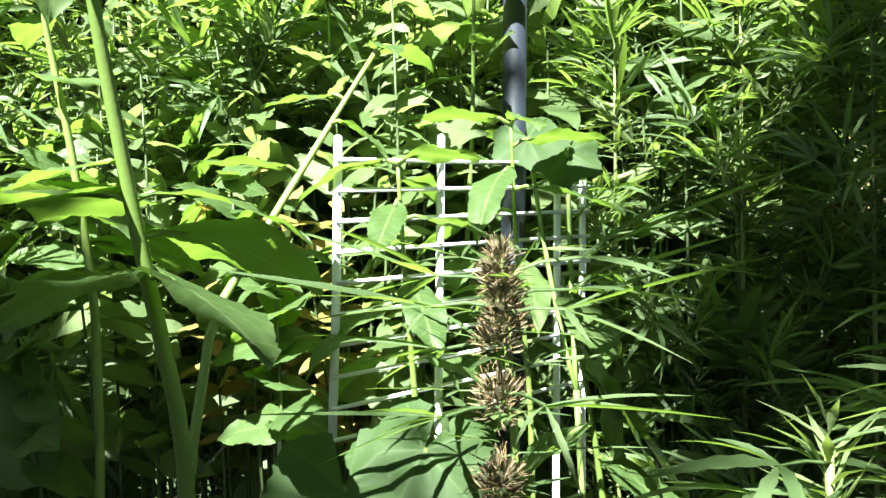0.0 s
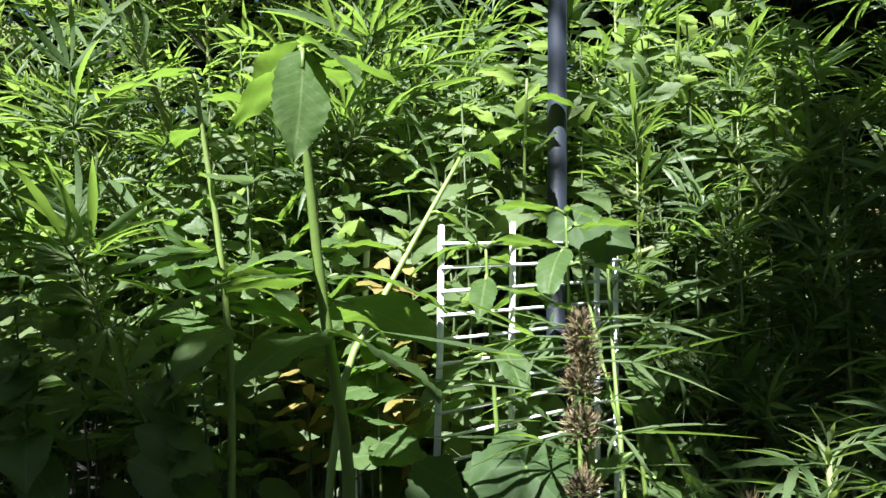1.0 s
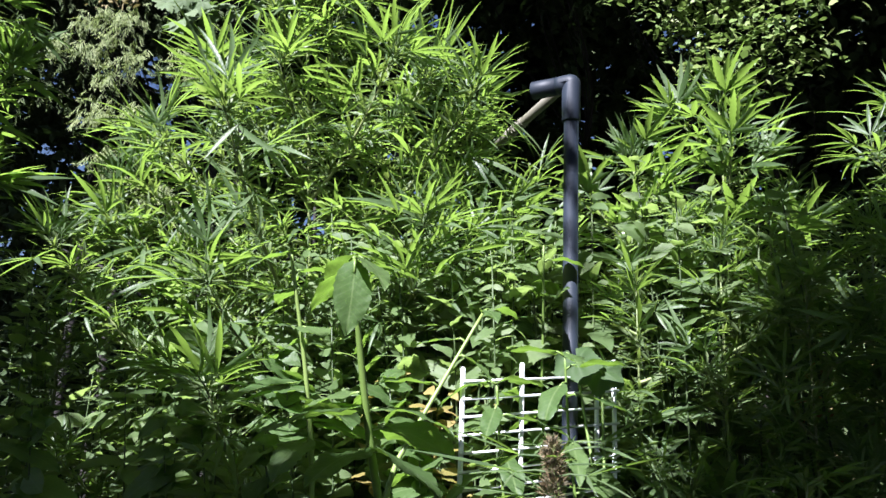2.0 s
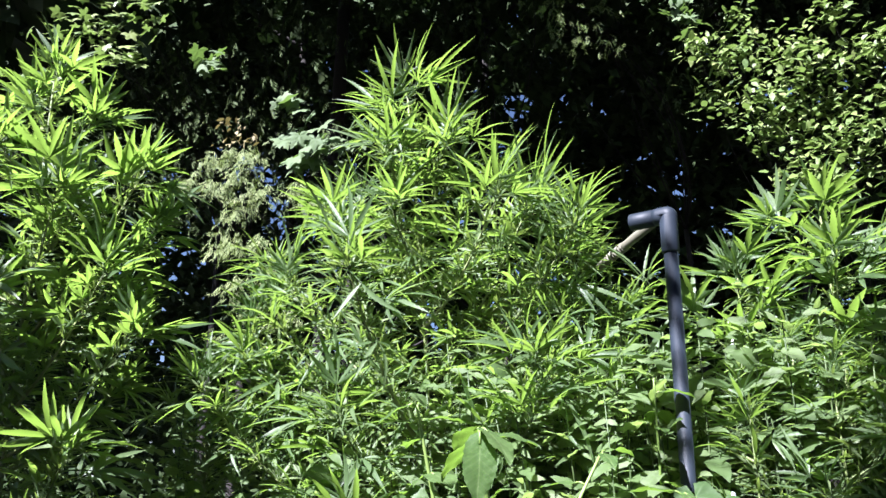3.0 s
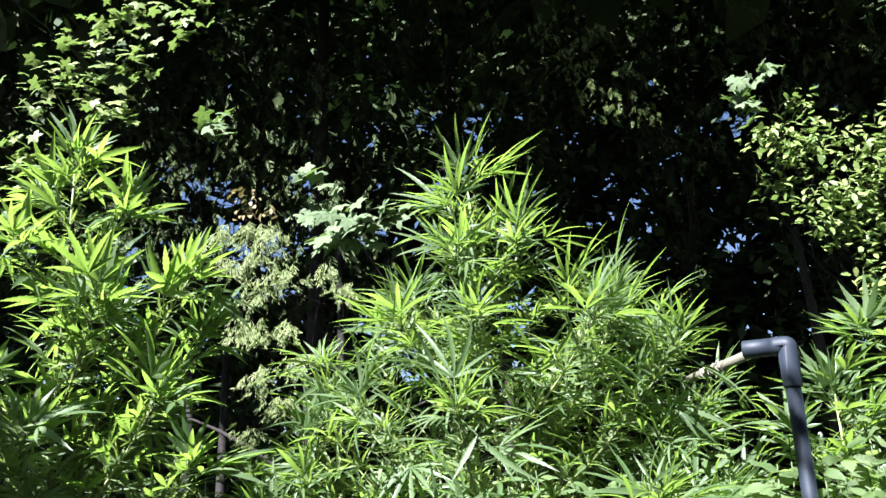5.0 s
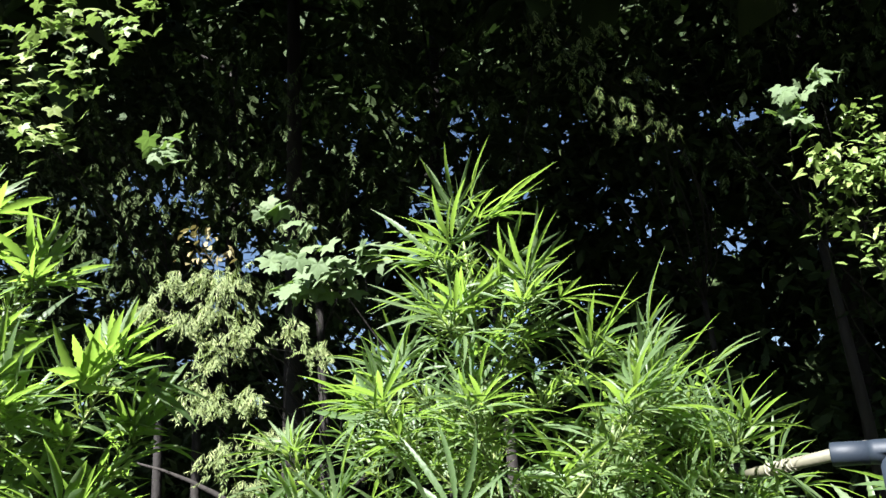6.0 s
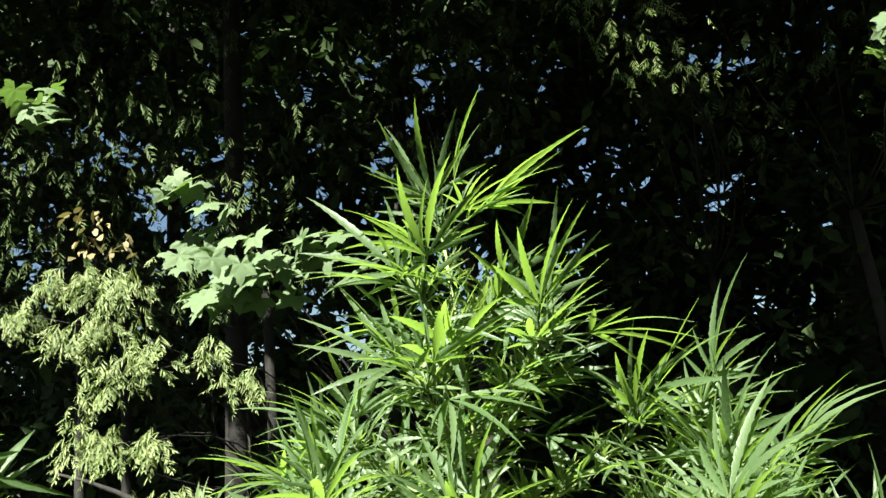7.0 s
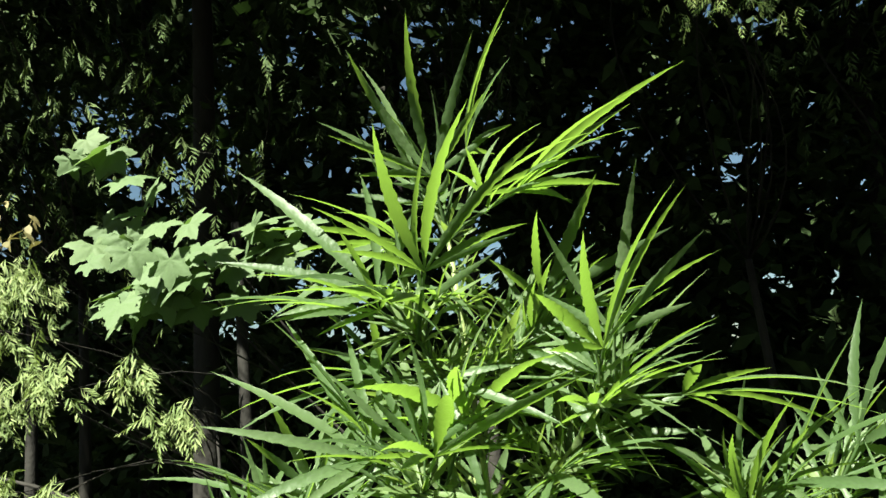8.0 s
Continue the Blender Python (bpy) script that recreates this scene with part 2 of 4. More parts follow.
def hemp_leaf(rng, fingers=7, detail=5, teeth=0.14, slim=1.0, arch=(0.3, 0.95)):
    """A palmate leaf of unit finger length, on its stalk."""
    stalk = rng.uniform(0.3, 0.45)
    out = [tube([(0, 0, 0), (0, stalk * 0.5, 0.02), (0, stalk, 0)], [0.014, 0.011, 0.01], 3, False)]
    half = fingers // 2
    for k in range(-half, half + 1):
        a = abs(k) / max(1, half)
        ang = math.copysign(radians(13 + 54 * a ** 1.1) if k else 0, -k) + radians(rng.uniform(-5, 5))
        ln = (1 - 0.5 * a ** 1.5) * rng.uniform(0.9, 1.06)
        sh = blade(ln, 0.088 * slim * (1 - 0.25 * a) * rng.uniform(0.85, 1.15), rng.uniform(*arch), 0.4, detail, teeth, 0.45, rng.uniform(-0.06, 0.06))
        m = Matrix.Translation((0, stalk, 0)) @ Matrix.Rotation(ang, 4, "Z") @ Matrix.Rotation(rng.uniform(-0.15, 0.3), 4, "X") @ Matrix.Rotation(rng.uniform(-0.5, 0.5), 4, "Y")
        out.append(moved(sh, m))
    return joined(out)


def shoot(rng, n=6):
    """A tuft of small blades round a tip, of unit height."""
    out = []
    for k in range(n):
        ln = rng.uniform(0.5, 1.0)
        sh = blade(ln, 0.13, rng.uniform(-0.1, 0.5), 0.4, 2)
        m = Matrix.Translation((0, 0, 0)) @ Matrix.Rotation(k * 2.4, 4, "Z") @ Matrix.Rotation(rng.uniform(0.1, 1.25), 4, "X")
        out.append(moved(sh, Matrix.Translation((0, 0, 0.25 * k / n)) @ m))
    return joined(out)


def broad_leaf(length, width, arch=0.4, heart=0.12, rows=10, cols=6, wave=0.03, rng=None):
    """An ovate, veined leaf blade along y, from its stalk at the origin."""
    v, f = [], []
    for i in range(rows + 1):
        s = i / rows
        w = width * 0.5 * (math.sin(math.pi * s ** 0.62) ** 0.85 if 0 < s < 1 else 0.012)
        w *= 1 + (0.035 if i % 2 else -0.03)
        for j in range(cols + 1):
            u = 2 * j / cols - 1
            y = length * s - heart * length * abs(u) ** 1.5 * (1 - s) ** 3 * 1.5 + 0.10 * length * abs(u) * math.sin(math.pi * s) * 0.6
            z = -arch * length * s * s * 0.5 + 0.16 * abs(u) * w - 0.10 * w * u * u + wave * length * math.sin(s * 13 + u * 4) * abs(u)
            z += 0.009 * length * math.sin((s - 0.22 * abs(u)) * 44) * (0.25 + abs(u)) * (1 - s) ** 0.4
            v.append((u * w, y, z))
    for i in range(rows):
        for j in range(cols):
            a = i * (cols + 1) + j
            f += [(a, a + 1, a + cols + 2), (a, a + cols + 2, a + cols + 1)]
    return np.array(v), np.array(f)


def lobed_leaf(lobes, depth, rings=4, steps=56, sinus=0.9, teeth=0.05, cup=0.12, ridge=0.02, sharp=1.4):
    """A palmately lobed leaf of unit radius round the origin, its tip along y."""
    v, f = [(0, 0, 0)], []
    spread = math.pi * sinus
    for r in range(1, rings + 1):
        q = r / rings
        for k in range(steps + 1):
            a = -spread + 2 * spread * k / steps
            c = 0.5 + 0.5 * math.cos(a / spread * math.pi * lobes)
            rad = (1 - depth + depth * c ** sharp) * (1 - 0.28 * (abs(a) / spread) ** 2) * (1 + teeth * math.sin(k * 2.6) * (q > 0.9))
            rad = rad * q
            z = -cup * (rad ** 2) + ridge * (c - 0.5) * math.sin(math.pi * q) + 0.03 * math.sin(3 * a + 5 * q) * q
            v.append((rad * math.sin(a), rad * math.cos(a), z))
    for k in range(steps):
        f.append((0, 1 + k + 1, 1 + k))
    for r in range(rings - 1):
        b0, b1 = 1 + r * (steps + 1), 1 + (r + 1) * (steps + 1)
        for k in range(steps):
            f += [(b0 + k, b0 + k + 1, b1 + k + 1), (b0 + k, b1 + k + 1, b1 + k)]
    return np.array(v), np.array(f)


def cedar_spray(rng, n=6, twigs=(0.2, 0.45, 0.7), thick=0.062):
    """A drooping flat fan of scaly branchlets, of unit length along y."""
    out = []
    for i in range(1, n + 1):
        s = i / n
        droop = -0.22 * s * s
        for side in (-1, 1):
            ln = (0.5 - 0.32 * s) * rng.uniform(0.75, 1.2)
            base = Matrix.Translation((0, s * 0.8, droop)) @ Matrix.Rotation(-side * rng.uniform(0.45, 0.85), 4, "Z") @ Matrix.Rotation(-rng.uniform(0.1, 0.6), 4, "X") @ Matrix.Rotation(rng.uniform(-0.9, 0.9), 4, "Y")
            out.append(moved(blade(ln, thick, 0.35, 0.25, 2), base))
            for t in twigs:
                for s2 in (-1, 1):
                    m = base @ Matrix.Translation((0, ln * t, -0.05 * t)) @ Matrix.Rotation(-s2 * rng.uniform(0.3, 0.6), 4, "Z") @ Matrix.Rotation(rng.uniform(-0.5, 0.5), 4, "X")
                    out.append(moved(blade(ln * 0.45 * (1.15 - t * 0.6), thick * 0.9, 0.3, 0.2, 1), m))
    out.append(moved(blade(0.3, thick, 0.4, 0.2, 2), Matrix.Translation((0, 0.78, -0.2))))
    return joined(out)


RNG = random.Random(7)
HEMP = [hemp_leaf(RNG, n, 5, 0.13, 1.1) for n in (7, 7, 5, 5, 7, 3, 5, 9)]
HEMP_FAR = [hemp_leaf(RNG, n, 4, 0) for n in (7, 7, 5, 5, 5, 3, 5, 7)]
SLIM = [hemp_leaf(RNG, n, 5, 0.12, 0.62, (0.05, 0.35)) for n in (5, 3, 5, 3)]
SHOOT = [shoot(RNG) for _ in range(4)]
HERB = [broad_leaf(1.0, w, a, 0.05, 6, 2, 0.02) for w, a in ((0.36, 0.5), (0.46, 0.8), (0.30, 0.3), (0.54, 0.6))]
FAR_LEAF = [broad_leaf(1.0, w, a, 0.05, 2, 1, 0.02) for w, a in ((0.5, 0.5), (0.62, 0.2), (0.42, 0.7))]
OVATE = [broad_leaf(1.0, w, a, 0.16, 22, 6, 0.03) for w, a in ((0.62, 0.5), (0.72, 0.7), (0.8, 0.3))]
POINTED = [broad_leaf(1.0, w, a, 0.08, 18, 6, 0.03) for w, a in ((0.44, 0.5), (0.50, 0.8), (0.40, 0.3))]
SMALL = [broad_leaf(1.0, w, a, 0.05, 4, 2, 0.02) for w, a in ((0.5, 0.5), (0.6, 0.2), (0.42, 0.7))]
MAPLE = [lobed_leaf(5, d, 3, 50, 0.82, 0.06, c, 0.03, 1.6) for d, c in ((0.38, 0.12), (0.32, 0.25), (0.36, 0.05))]
CEDAR = [cedar_spray(RNG) for _ in range(4)]
CONIFER = [cedar_spray(RNG, 5, (0.35, 0.7), 0.06) for _ in range(3)]

RF = random.Random(70)
HEMP_FINE = [hemp_leaf(RF, n, 11, 0.12, 0.84, (0.1, 0.65)) for n in (7, 7, 5, 5, 7, 3, 5, 7)]

RW = random.Random(71)
HEMP_WIDE = [hemp_leaf(RW, n, 4, 0, 1.5, (0.15, 0.6)) for n in (7, 7, 5, 5, 7, 5, 5, 7)]
HEMP_WIDE_FINE = [hemp_leaf(RW, n, 8, 0.12, 1.5, (0.15, 0.6)) for n in (7, 7, 5, 5, 7, 5, 5, 7)]

_cache = {}


def shared_mesh(kind, shapes, i, mat):
    key = (kind, i)
    if key not in _cache:
        _cache[key] = mesh_of(kind, *shapes[i], mat, "hemp" not in kind)
    return _cache[key]


def leafage(owner, kind, shapes, mat, places, singles, name="leaf", rest="foliage", fine=None):
    """Hangs leaves on a plant: the front ones as parts of their own, the rest joined."""
    order = sorted(places, key=lambda p: p[1].translation.y - 0.8 * p[1].translation.z)
    here = Matrix.Translation(-owner.location)
    for i, m in order[:singles]:
        ob = new(name, shared_mesh("fine_" + kind, fine, i, mat) if fine else shared_mesh(kind, shapes, i, mat))
        ob.parent = owner
        ob.matrix_basis = here @ m
    if order[singles:]:
        v, f = scatter(shapes, [(i, here @ m) for i, m in order[singles:]])
        part(rest, mesh_of(rest, v, f, mat), owner, kind="stuff")


# ---- plants ----
def hemp_plant(base, top, branches, label, rng, leaf=0.11, singles=80, bend=(0, 0, 0), stem_r=0.011, step=0.042, group="hemp plants", shapes=None, fine=None, lush=1.0):
    """A tall hemp plant. branches: rows of height share, azimuth in degrees, length, rise."""
    base, top = Vector(base), Vector(top)
    plant = thing("hemp_plant", base, label, "plant", group)
    spine = curve(base, top, bend, 16)

    def on_spine(s):
        k = min(15, int(s * 16))
        return spine[k].lerp(spine[k + 1], s * 16 - k)

    loc = [p - base for p in spine]
    part("stem", mesh_of("stem", *tube(loc, [stem_r * (1 - 0.8 * i / 16) for i in range(17)], 8), M_HEMPSTEM, True), plant)
    leaves, tufts = [], []

    def crown(p, d, size, n):
        for k in range(n):
            a = k * 2.4 + rng.uniform(-0.3, 0.3)
            up = rng.uniform(-0.35, 0.5) if k < n * 0.7 else rng.uniform(0.8, 2.0)
            out = Vector((math.cos(a), math.sin(a), 0)) * rng.uniform(0.4, 1.0) + Vector(d) * rng.uniform(0.4, 1.1)
            leaves.append((rng.randrange(8), aimed(p + Vector(d) * rng.uniform(-0.04, 0.02), out + Vector((0, 0, up)), (0, 0, 1), size * rng.uniform(0.6, 1.1), rng.uniform(-0.5, 0.5))))
        for k in range(5):
            tufts.append((rng.randrange(4), aimed(p - Vector(d) * 0.028 * k, Vector((d[1], -d[0], 0.1)) if abs(d[2]) > 0.95 else Vector((0, 0, 1)).cross(d), d, rng.uniform(0.035, 0.06))))

    for hs, az, ln, rise in branches:
        p0 = on_spine(hs)
        a = radians(az)
        flat = Vector((math.cos(a), math.sin(a), 0))
        p1 = p0 + flat * ln + Vector((0, 0, rise))
        pts = curve(p0, p1, (0, 0, -0.10 * ln), 8)
        r0 = 0.003 + 0.006 * ln
        part("branch", mesh_of("branch", *tube([p - base for p in pts], [r0 * (1 - 0.75 * i / 8) for i in range(9)], 5), M_HEMPSTEM, True), plant)
        n = max(2, int((p1 - p0).length / step))
        for k in range(1, n + 1):
            s = k / n
            q = min(7, int(s * 8))
            p = pts[q].lerp(pts[q + 1], s * 8 - q)
            d = (pts[q + 1] - pts[q]).normalized()
            sidev = d.cross(Vector((0, 0, 1))).normalized()
            for sg in (-1, 1):
                w = sidev * sg if k % 2 else (sidev * sg * 0.6 + Vector((0, 0, 0.6 * sg)))
                out = w + d * rng.uniform(0.3, 0.9) + Vector((0, 0, rng.uniform(-0.45, 0.25)))
                leaves.append((rng.randrange(8), aimed(p, out, (rng.uniform(-0.4, 0.3), rng.uniform(-0.9, 0.1), 0.9), leaf * rng.uniform(0.6, 1.15) * (0.75 + 0.35 * s), rng.uniform(-0.6, 0.6))))
            tufts.append((rng.randrange(4), aimed(p, d, (0, 0, 1), rng.uniform(0.03, 0.055) * lush)))
            for _ in range(2 if lush > 1.3 else 1 if lush > 1 else 0):
                tufts.append((rng.randrange(4), aimed(p, Vector((rng.uniform(-1, 1), rng.uniform(-1, 1), 0.3)), d + Vector((rng.uniform(-0.6, 0.6), rng.uniform(-0.8, 0.3), 0.5)), rng.uniform(0.05, 0.095))))
        crown(p1, (pts[8] - pts[7]).normalized(), leaf * 0.95, 7)
    n = int((top - base).length / (step * 1.1))
    for k in range(int(n * 0.3), n + 1):
        s = k / n
        p = on_spine(min(s, 0.999))
        for sg in (0, math.pi):
            a = k * math.pi / 2 + sg + rng.uniform(-0.4, 0.4)
            out = Vector((math.cos(a), math.sin(a), rng.uniform(0.0, 0.7)))
            leaves.append((rng.randrange(8), aimed(p, out, (rng.uniform(-0.3, 0.3), rng.uniform(-0.7, 0.1), 0.9), leaf * rng.uniform(0.8, 1.2), rng.uniform(-0.5, 0.5))))
        tufts.append((rng.randrange(4), aimed(p, (1, 0, 0), (0, 0, 1), rng.uniform(0.04, 0.06))))
    crown(top, Vector((0, 0, 1)), leaf * 0.95, 10)
    leafage(plant, "hemp_leaf" if shapes is None else "broad_hemp_leaf" if shapes is HEMP_WIDE else "plain_hemp_leaf", shapes or HEMP, M_HEMP, leaves, singles, fine=fine)
    v, f = scatter(SHOOT, [(i, Matrix.Translation(-base) @ m) for i, m in tufts])
    part("young_leaves", mesh_of("young_leaves", v, f, M_YOUNG), plant, kind="stuff")
    return plant


def random_branches(rng, n, reach, low=0.3, high=0.95, rise=0.5):
    rows = []
    for k in range(n):
        h = low + (high - low) * k / max(1, n - 1)
        ln = reach * (1.05 - h) ** 0.7 * rng.uniform(0.75, 1.2)
        rows.append((h, k * 137.5 + rng.uniform(-20, 20), ln, ln * rise * rng.uniform(0.7, 1.4)))
    return rows


def herb_plant(base, top, label, rng, shapes, mat, leaf=0.13, pairs=9, singles=20, stem_r=0.0032, bend=(0.02, 0.01, 0), kind="herb", start=0.35, droop=0.0):
    base, top = Vector(base), Vector(top)
    plant = thing("herb_plant", base, label, "plant", "undergrowth plants")
    bend = Vector(bend) + Vector((rng.uniform(-0.05, 0.05), rng.uniform(-0.03, 0.05), 0))
    pts = curve(base, top, bend, 12)
    part("stem", mesh_of("stem", *tube([p - base for p in pts], [stem_r * (1 - 0.6 * i / 12) for i in range(13)], 7), M_HERBSTEM, True), plant)
    places = []
    for k in range(pairs + 1):
        s = min(1.0, max(0.2, start + (1 - start) * (k + rng.uniform(-0.45, 0.45)) / pairs))
        q = min(11, int(s * 12))
        p = pts[q].lerp(pts[q + 1], s * 12 - q)
        for sg in (0, math.pi):
            a = k * 1.75 + sg + rng.uniform(-0.7, 0.7)
            out = Vector((math.cos(a), math.sin(a), rng.uniform(-0.5, 0.8) - droop))
            places.append((rng.randrange(len(shapes)), aimed(p, out, (rng.uniform(-0.4, 0.2), rng.uniform(-1.1, -0.2), 0.8), leaf * rng.uniform(0.55, 1.25) * (1.1 - 0.5 * max(0, s - 0.7) / 0.3), rng.uniform(-0.4, 0.4))))
    leafage(plant, kind, shapes, mat, places, singles)
    return plant


# ---- ground ----
def ground():
    n, reach = 60, 400.0
    v, f = [], []
    g = [math.copysign(abs(2 * i / n - 1) ** 4 * reach + abs(2 * i / n - 1) * 6, 2 * i - n) for i in range(n + 1)]
    for x in g:
        for y in g:
            near = max(0.0, 1 - math.hypot(x, y) / 40)
            v.append((x, y, 0.05 * near * noise.noise(Vector((x * 0.9, y * 0.9, 0))) - 0.02))
    for i in range(n):
        for j in range(n):
            a = i * (n + 1) + j
            f += [(a, a + n + 1, a + n + 2), (a, a + n + 2, a + 1)]
    ob = new("ground", mesh_of("ground", v, f, M_SOIL, True))
    tagged(ob, "dark garden soil under dense green plants", "ground", kind="structure")


ground()


def grass():
    """Low grass and weeds over the garden's soil."""
    rng = random.Random(33)
    shapes = [blade(1.0, w, a, 0.3, 2) for w, a in ((0.05, 0.8), (0.09, 0.5), (0.2, 0.9))]
    places = []
    for _ in range(9000):
        p = Vector((rng.uniform(-4.5, 4.5), rng.uniform(-4.5, 3.0), -0.03))
        for _ in range(2):
            out = Vector((rng.uniform(-1, 1), rng.uniform(-1, 1), rng.uniform(0.6, 2.0)))
            places.append((rng.randrange(3), aimed(p, out, (rng.uniform(-1, 1), rng.uniform(-1, 1), 0.3), rng.uniform(0.1, 0.26))))
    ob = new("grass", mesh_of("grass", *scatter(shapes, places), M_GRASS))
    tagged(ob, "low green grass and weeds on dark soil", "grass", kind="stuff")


grass()

# ---- the woods behind ----
def woods(name, label, boxes, count, shapes, mat, size, rng, kind="stuff"):
    """A mass of leaves in clumps inside boxes (x0, x1, y0, y1, z0, z1)."""
    places = []
    total = sum((b[1] - b[0]) * (b[5] - b[4]) for b in boxes)
    for x0, x1, y0, y1, z0, z1 in boxes:
        n = int(count * (x1 - x0) * (z1 - z0) / total / 14)
        for _ in range(n):
            c = Vector((rng.uniform(x0, x1), rng.uniform(y0, y1), rng.uniform(z0, z1)))
            for _ in range(14):
                p = c + Vector((rng.gauss(0, 0.12), rng.gauss(0, 0.12), rng.gauss(0, 0.09)))
                out = Vector((rng.uniform(-1, 1), rng.uniform(-1, 1), rng.uniform(-0.8, 0.3)))
                places.append((rng.randrange(len(shapes)), aimed(p, out, (rng.uniform(-0.6, 0.6), rng.uniform(-0.6, 0.6), 1), size * rng.uniform(0.6, 1.3), rng.uniform(-0.6, 0.6))))
    v, f = scatter(shapes, places)
    ob = new(name, mesh_of(name, v, f, mat))
    return tagged(ob, label, "trees", kind=kind)


R = random.Random(21)
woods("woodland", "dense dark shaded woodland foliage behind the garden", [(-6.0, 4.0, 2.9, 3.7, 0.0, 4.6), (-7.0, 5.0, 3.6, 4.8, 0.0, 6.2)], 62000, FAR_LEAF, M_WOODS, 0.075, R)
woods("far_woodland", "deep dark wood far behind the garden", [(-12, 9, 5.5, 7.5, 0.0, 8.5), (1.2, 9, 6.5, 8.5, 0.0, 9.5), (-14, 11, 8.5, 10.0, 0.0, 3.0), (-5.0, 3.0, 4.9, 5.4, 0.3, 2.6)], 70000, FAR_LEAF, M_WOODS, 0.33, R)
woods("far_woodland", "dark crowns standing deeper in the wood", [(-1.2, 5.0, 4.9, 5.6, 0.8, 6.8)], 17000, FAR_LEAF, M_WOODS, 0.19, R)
# hedge out of view, added to lower the skylight on the plants
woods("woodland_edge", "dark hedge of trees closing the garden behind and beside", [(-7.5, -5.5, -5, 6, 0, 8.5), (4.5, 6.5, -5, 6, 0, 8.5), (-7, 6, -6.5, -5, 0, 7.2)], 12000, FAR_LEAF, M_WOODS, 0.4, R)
# crowns above the view, added to keep sun and sky off the wood
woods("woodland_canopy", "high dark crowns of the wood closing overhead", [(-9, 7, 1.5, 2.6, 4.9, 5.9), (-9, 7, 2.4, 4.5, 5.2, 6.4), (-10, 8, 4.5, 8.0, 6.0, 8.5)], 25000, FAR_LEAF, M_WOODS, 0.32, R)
# added crown edges: thin on the left for dapples, dense on the right
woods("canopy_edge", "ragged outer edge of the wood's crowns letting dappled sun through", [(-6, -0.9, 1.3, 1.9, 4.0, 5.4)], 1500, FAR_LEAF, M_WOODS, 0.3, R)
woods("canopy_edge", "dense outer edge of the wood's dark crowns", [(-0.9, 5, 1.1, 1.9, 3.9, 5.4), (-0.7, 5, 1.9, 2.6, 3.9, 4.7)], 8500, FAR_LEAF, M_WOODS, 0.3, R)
# foliage out of view overhead, added to deepen the shade below
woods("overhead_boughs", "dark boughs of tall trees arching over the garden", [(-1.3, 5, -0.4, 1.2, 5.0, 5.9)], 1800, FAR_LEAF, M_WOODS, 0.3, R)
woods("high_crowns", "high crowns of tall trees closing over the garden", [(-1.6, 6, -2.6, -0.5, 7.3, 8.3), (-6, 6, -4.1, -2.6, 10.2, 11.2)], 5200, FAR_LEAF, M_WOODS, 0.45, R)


def shade_tree(base, tips, rng):
    """An unseen tree added beside the garden; its limbs hang over it and throw the shade."""
    base = Vector(base)
    tree = thing("unseen_shade_tree", base, "tree beside the garden with limbs hanging over it", "tree")
    head = base + Vector((0.1, 0.1, 4.2))
    pts = curve(base, head, (0.05, 0, 0), 10)
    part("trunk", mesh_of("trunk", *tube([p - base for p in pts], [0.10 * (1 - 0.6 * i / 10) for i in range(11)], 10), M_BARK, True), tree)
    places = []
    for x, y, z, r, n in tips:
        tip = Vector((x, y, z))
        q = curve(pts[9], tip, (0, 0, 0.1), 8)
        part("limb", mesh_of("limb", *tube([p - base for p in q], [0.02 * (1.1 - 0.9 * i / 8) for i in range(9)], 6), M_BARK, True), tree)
        for _ in range(n):
            u = Vector((rng.gauss(0, 0.5), rng.gauss(0, 0.5), rng.gauss(0, 0.5))) * r
            places.append((rng.randrange(3), aimed(tip + u - base, (rng.uniform(-1, 1), rng.uniform(-1, 1), rng.uniform(-0.4, 0.2)), (rng.uniform(-0.3, 0.3), rng.uniform(-0.3, 0.3), 1), rng.uniform(0.62, 1.0) * min(0.13, 0.02 + 1.1 * r), rng.uniform(-0.4, 0.4))))
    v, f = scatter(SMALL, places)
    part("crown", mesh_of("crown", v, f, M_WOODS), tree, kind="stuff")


def sunward(p, d=2.5):
    return tuple(Vector(p) + SUN_DIR * d)


def under(points, d, r, n):
    return [(*sunward(p, d + 0.12 * (k % 3)), r, n) for k, p in enumerate(points)]


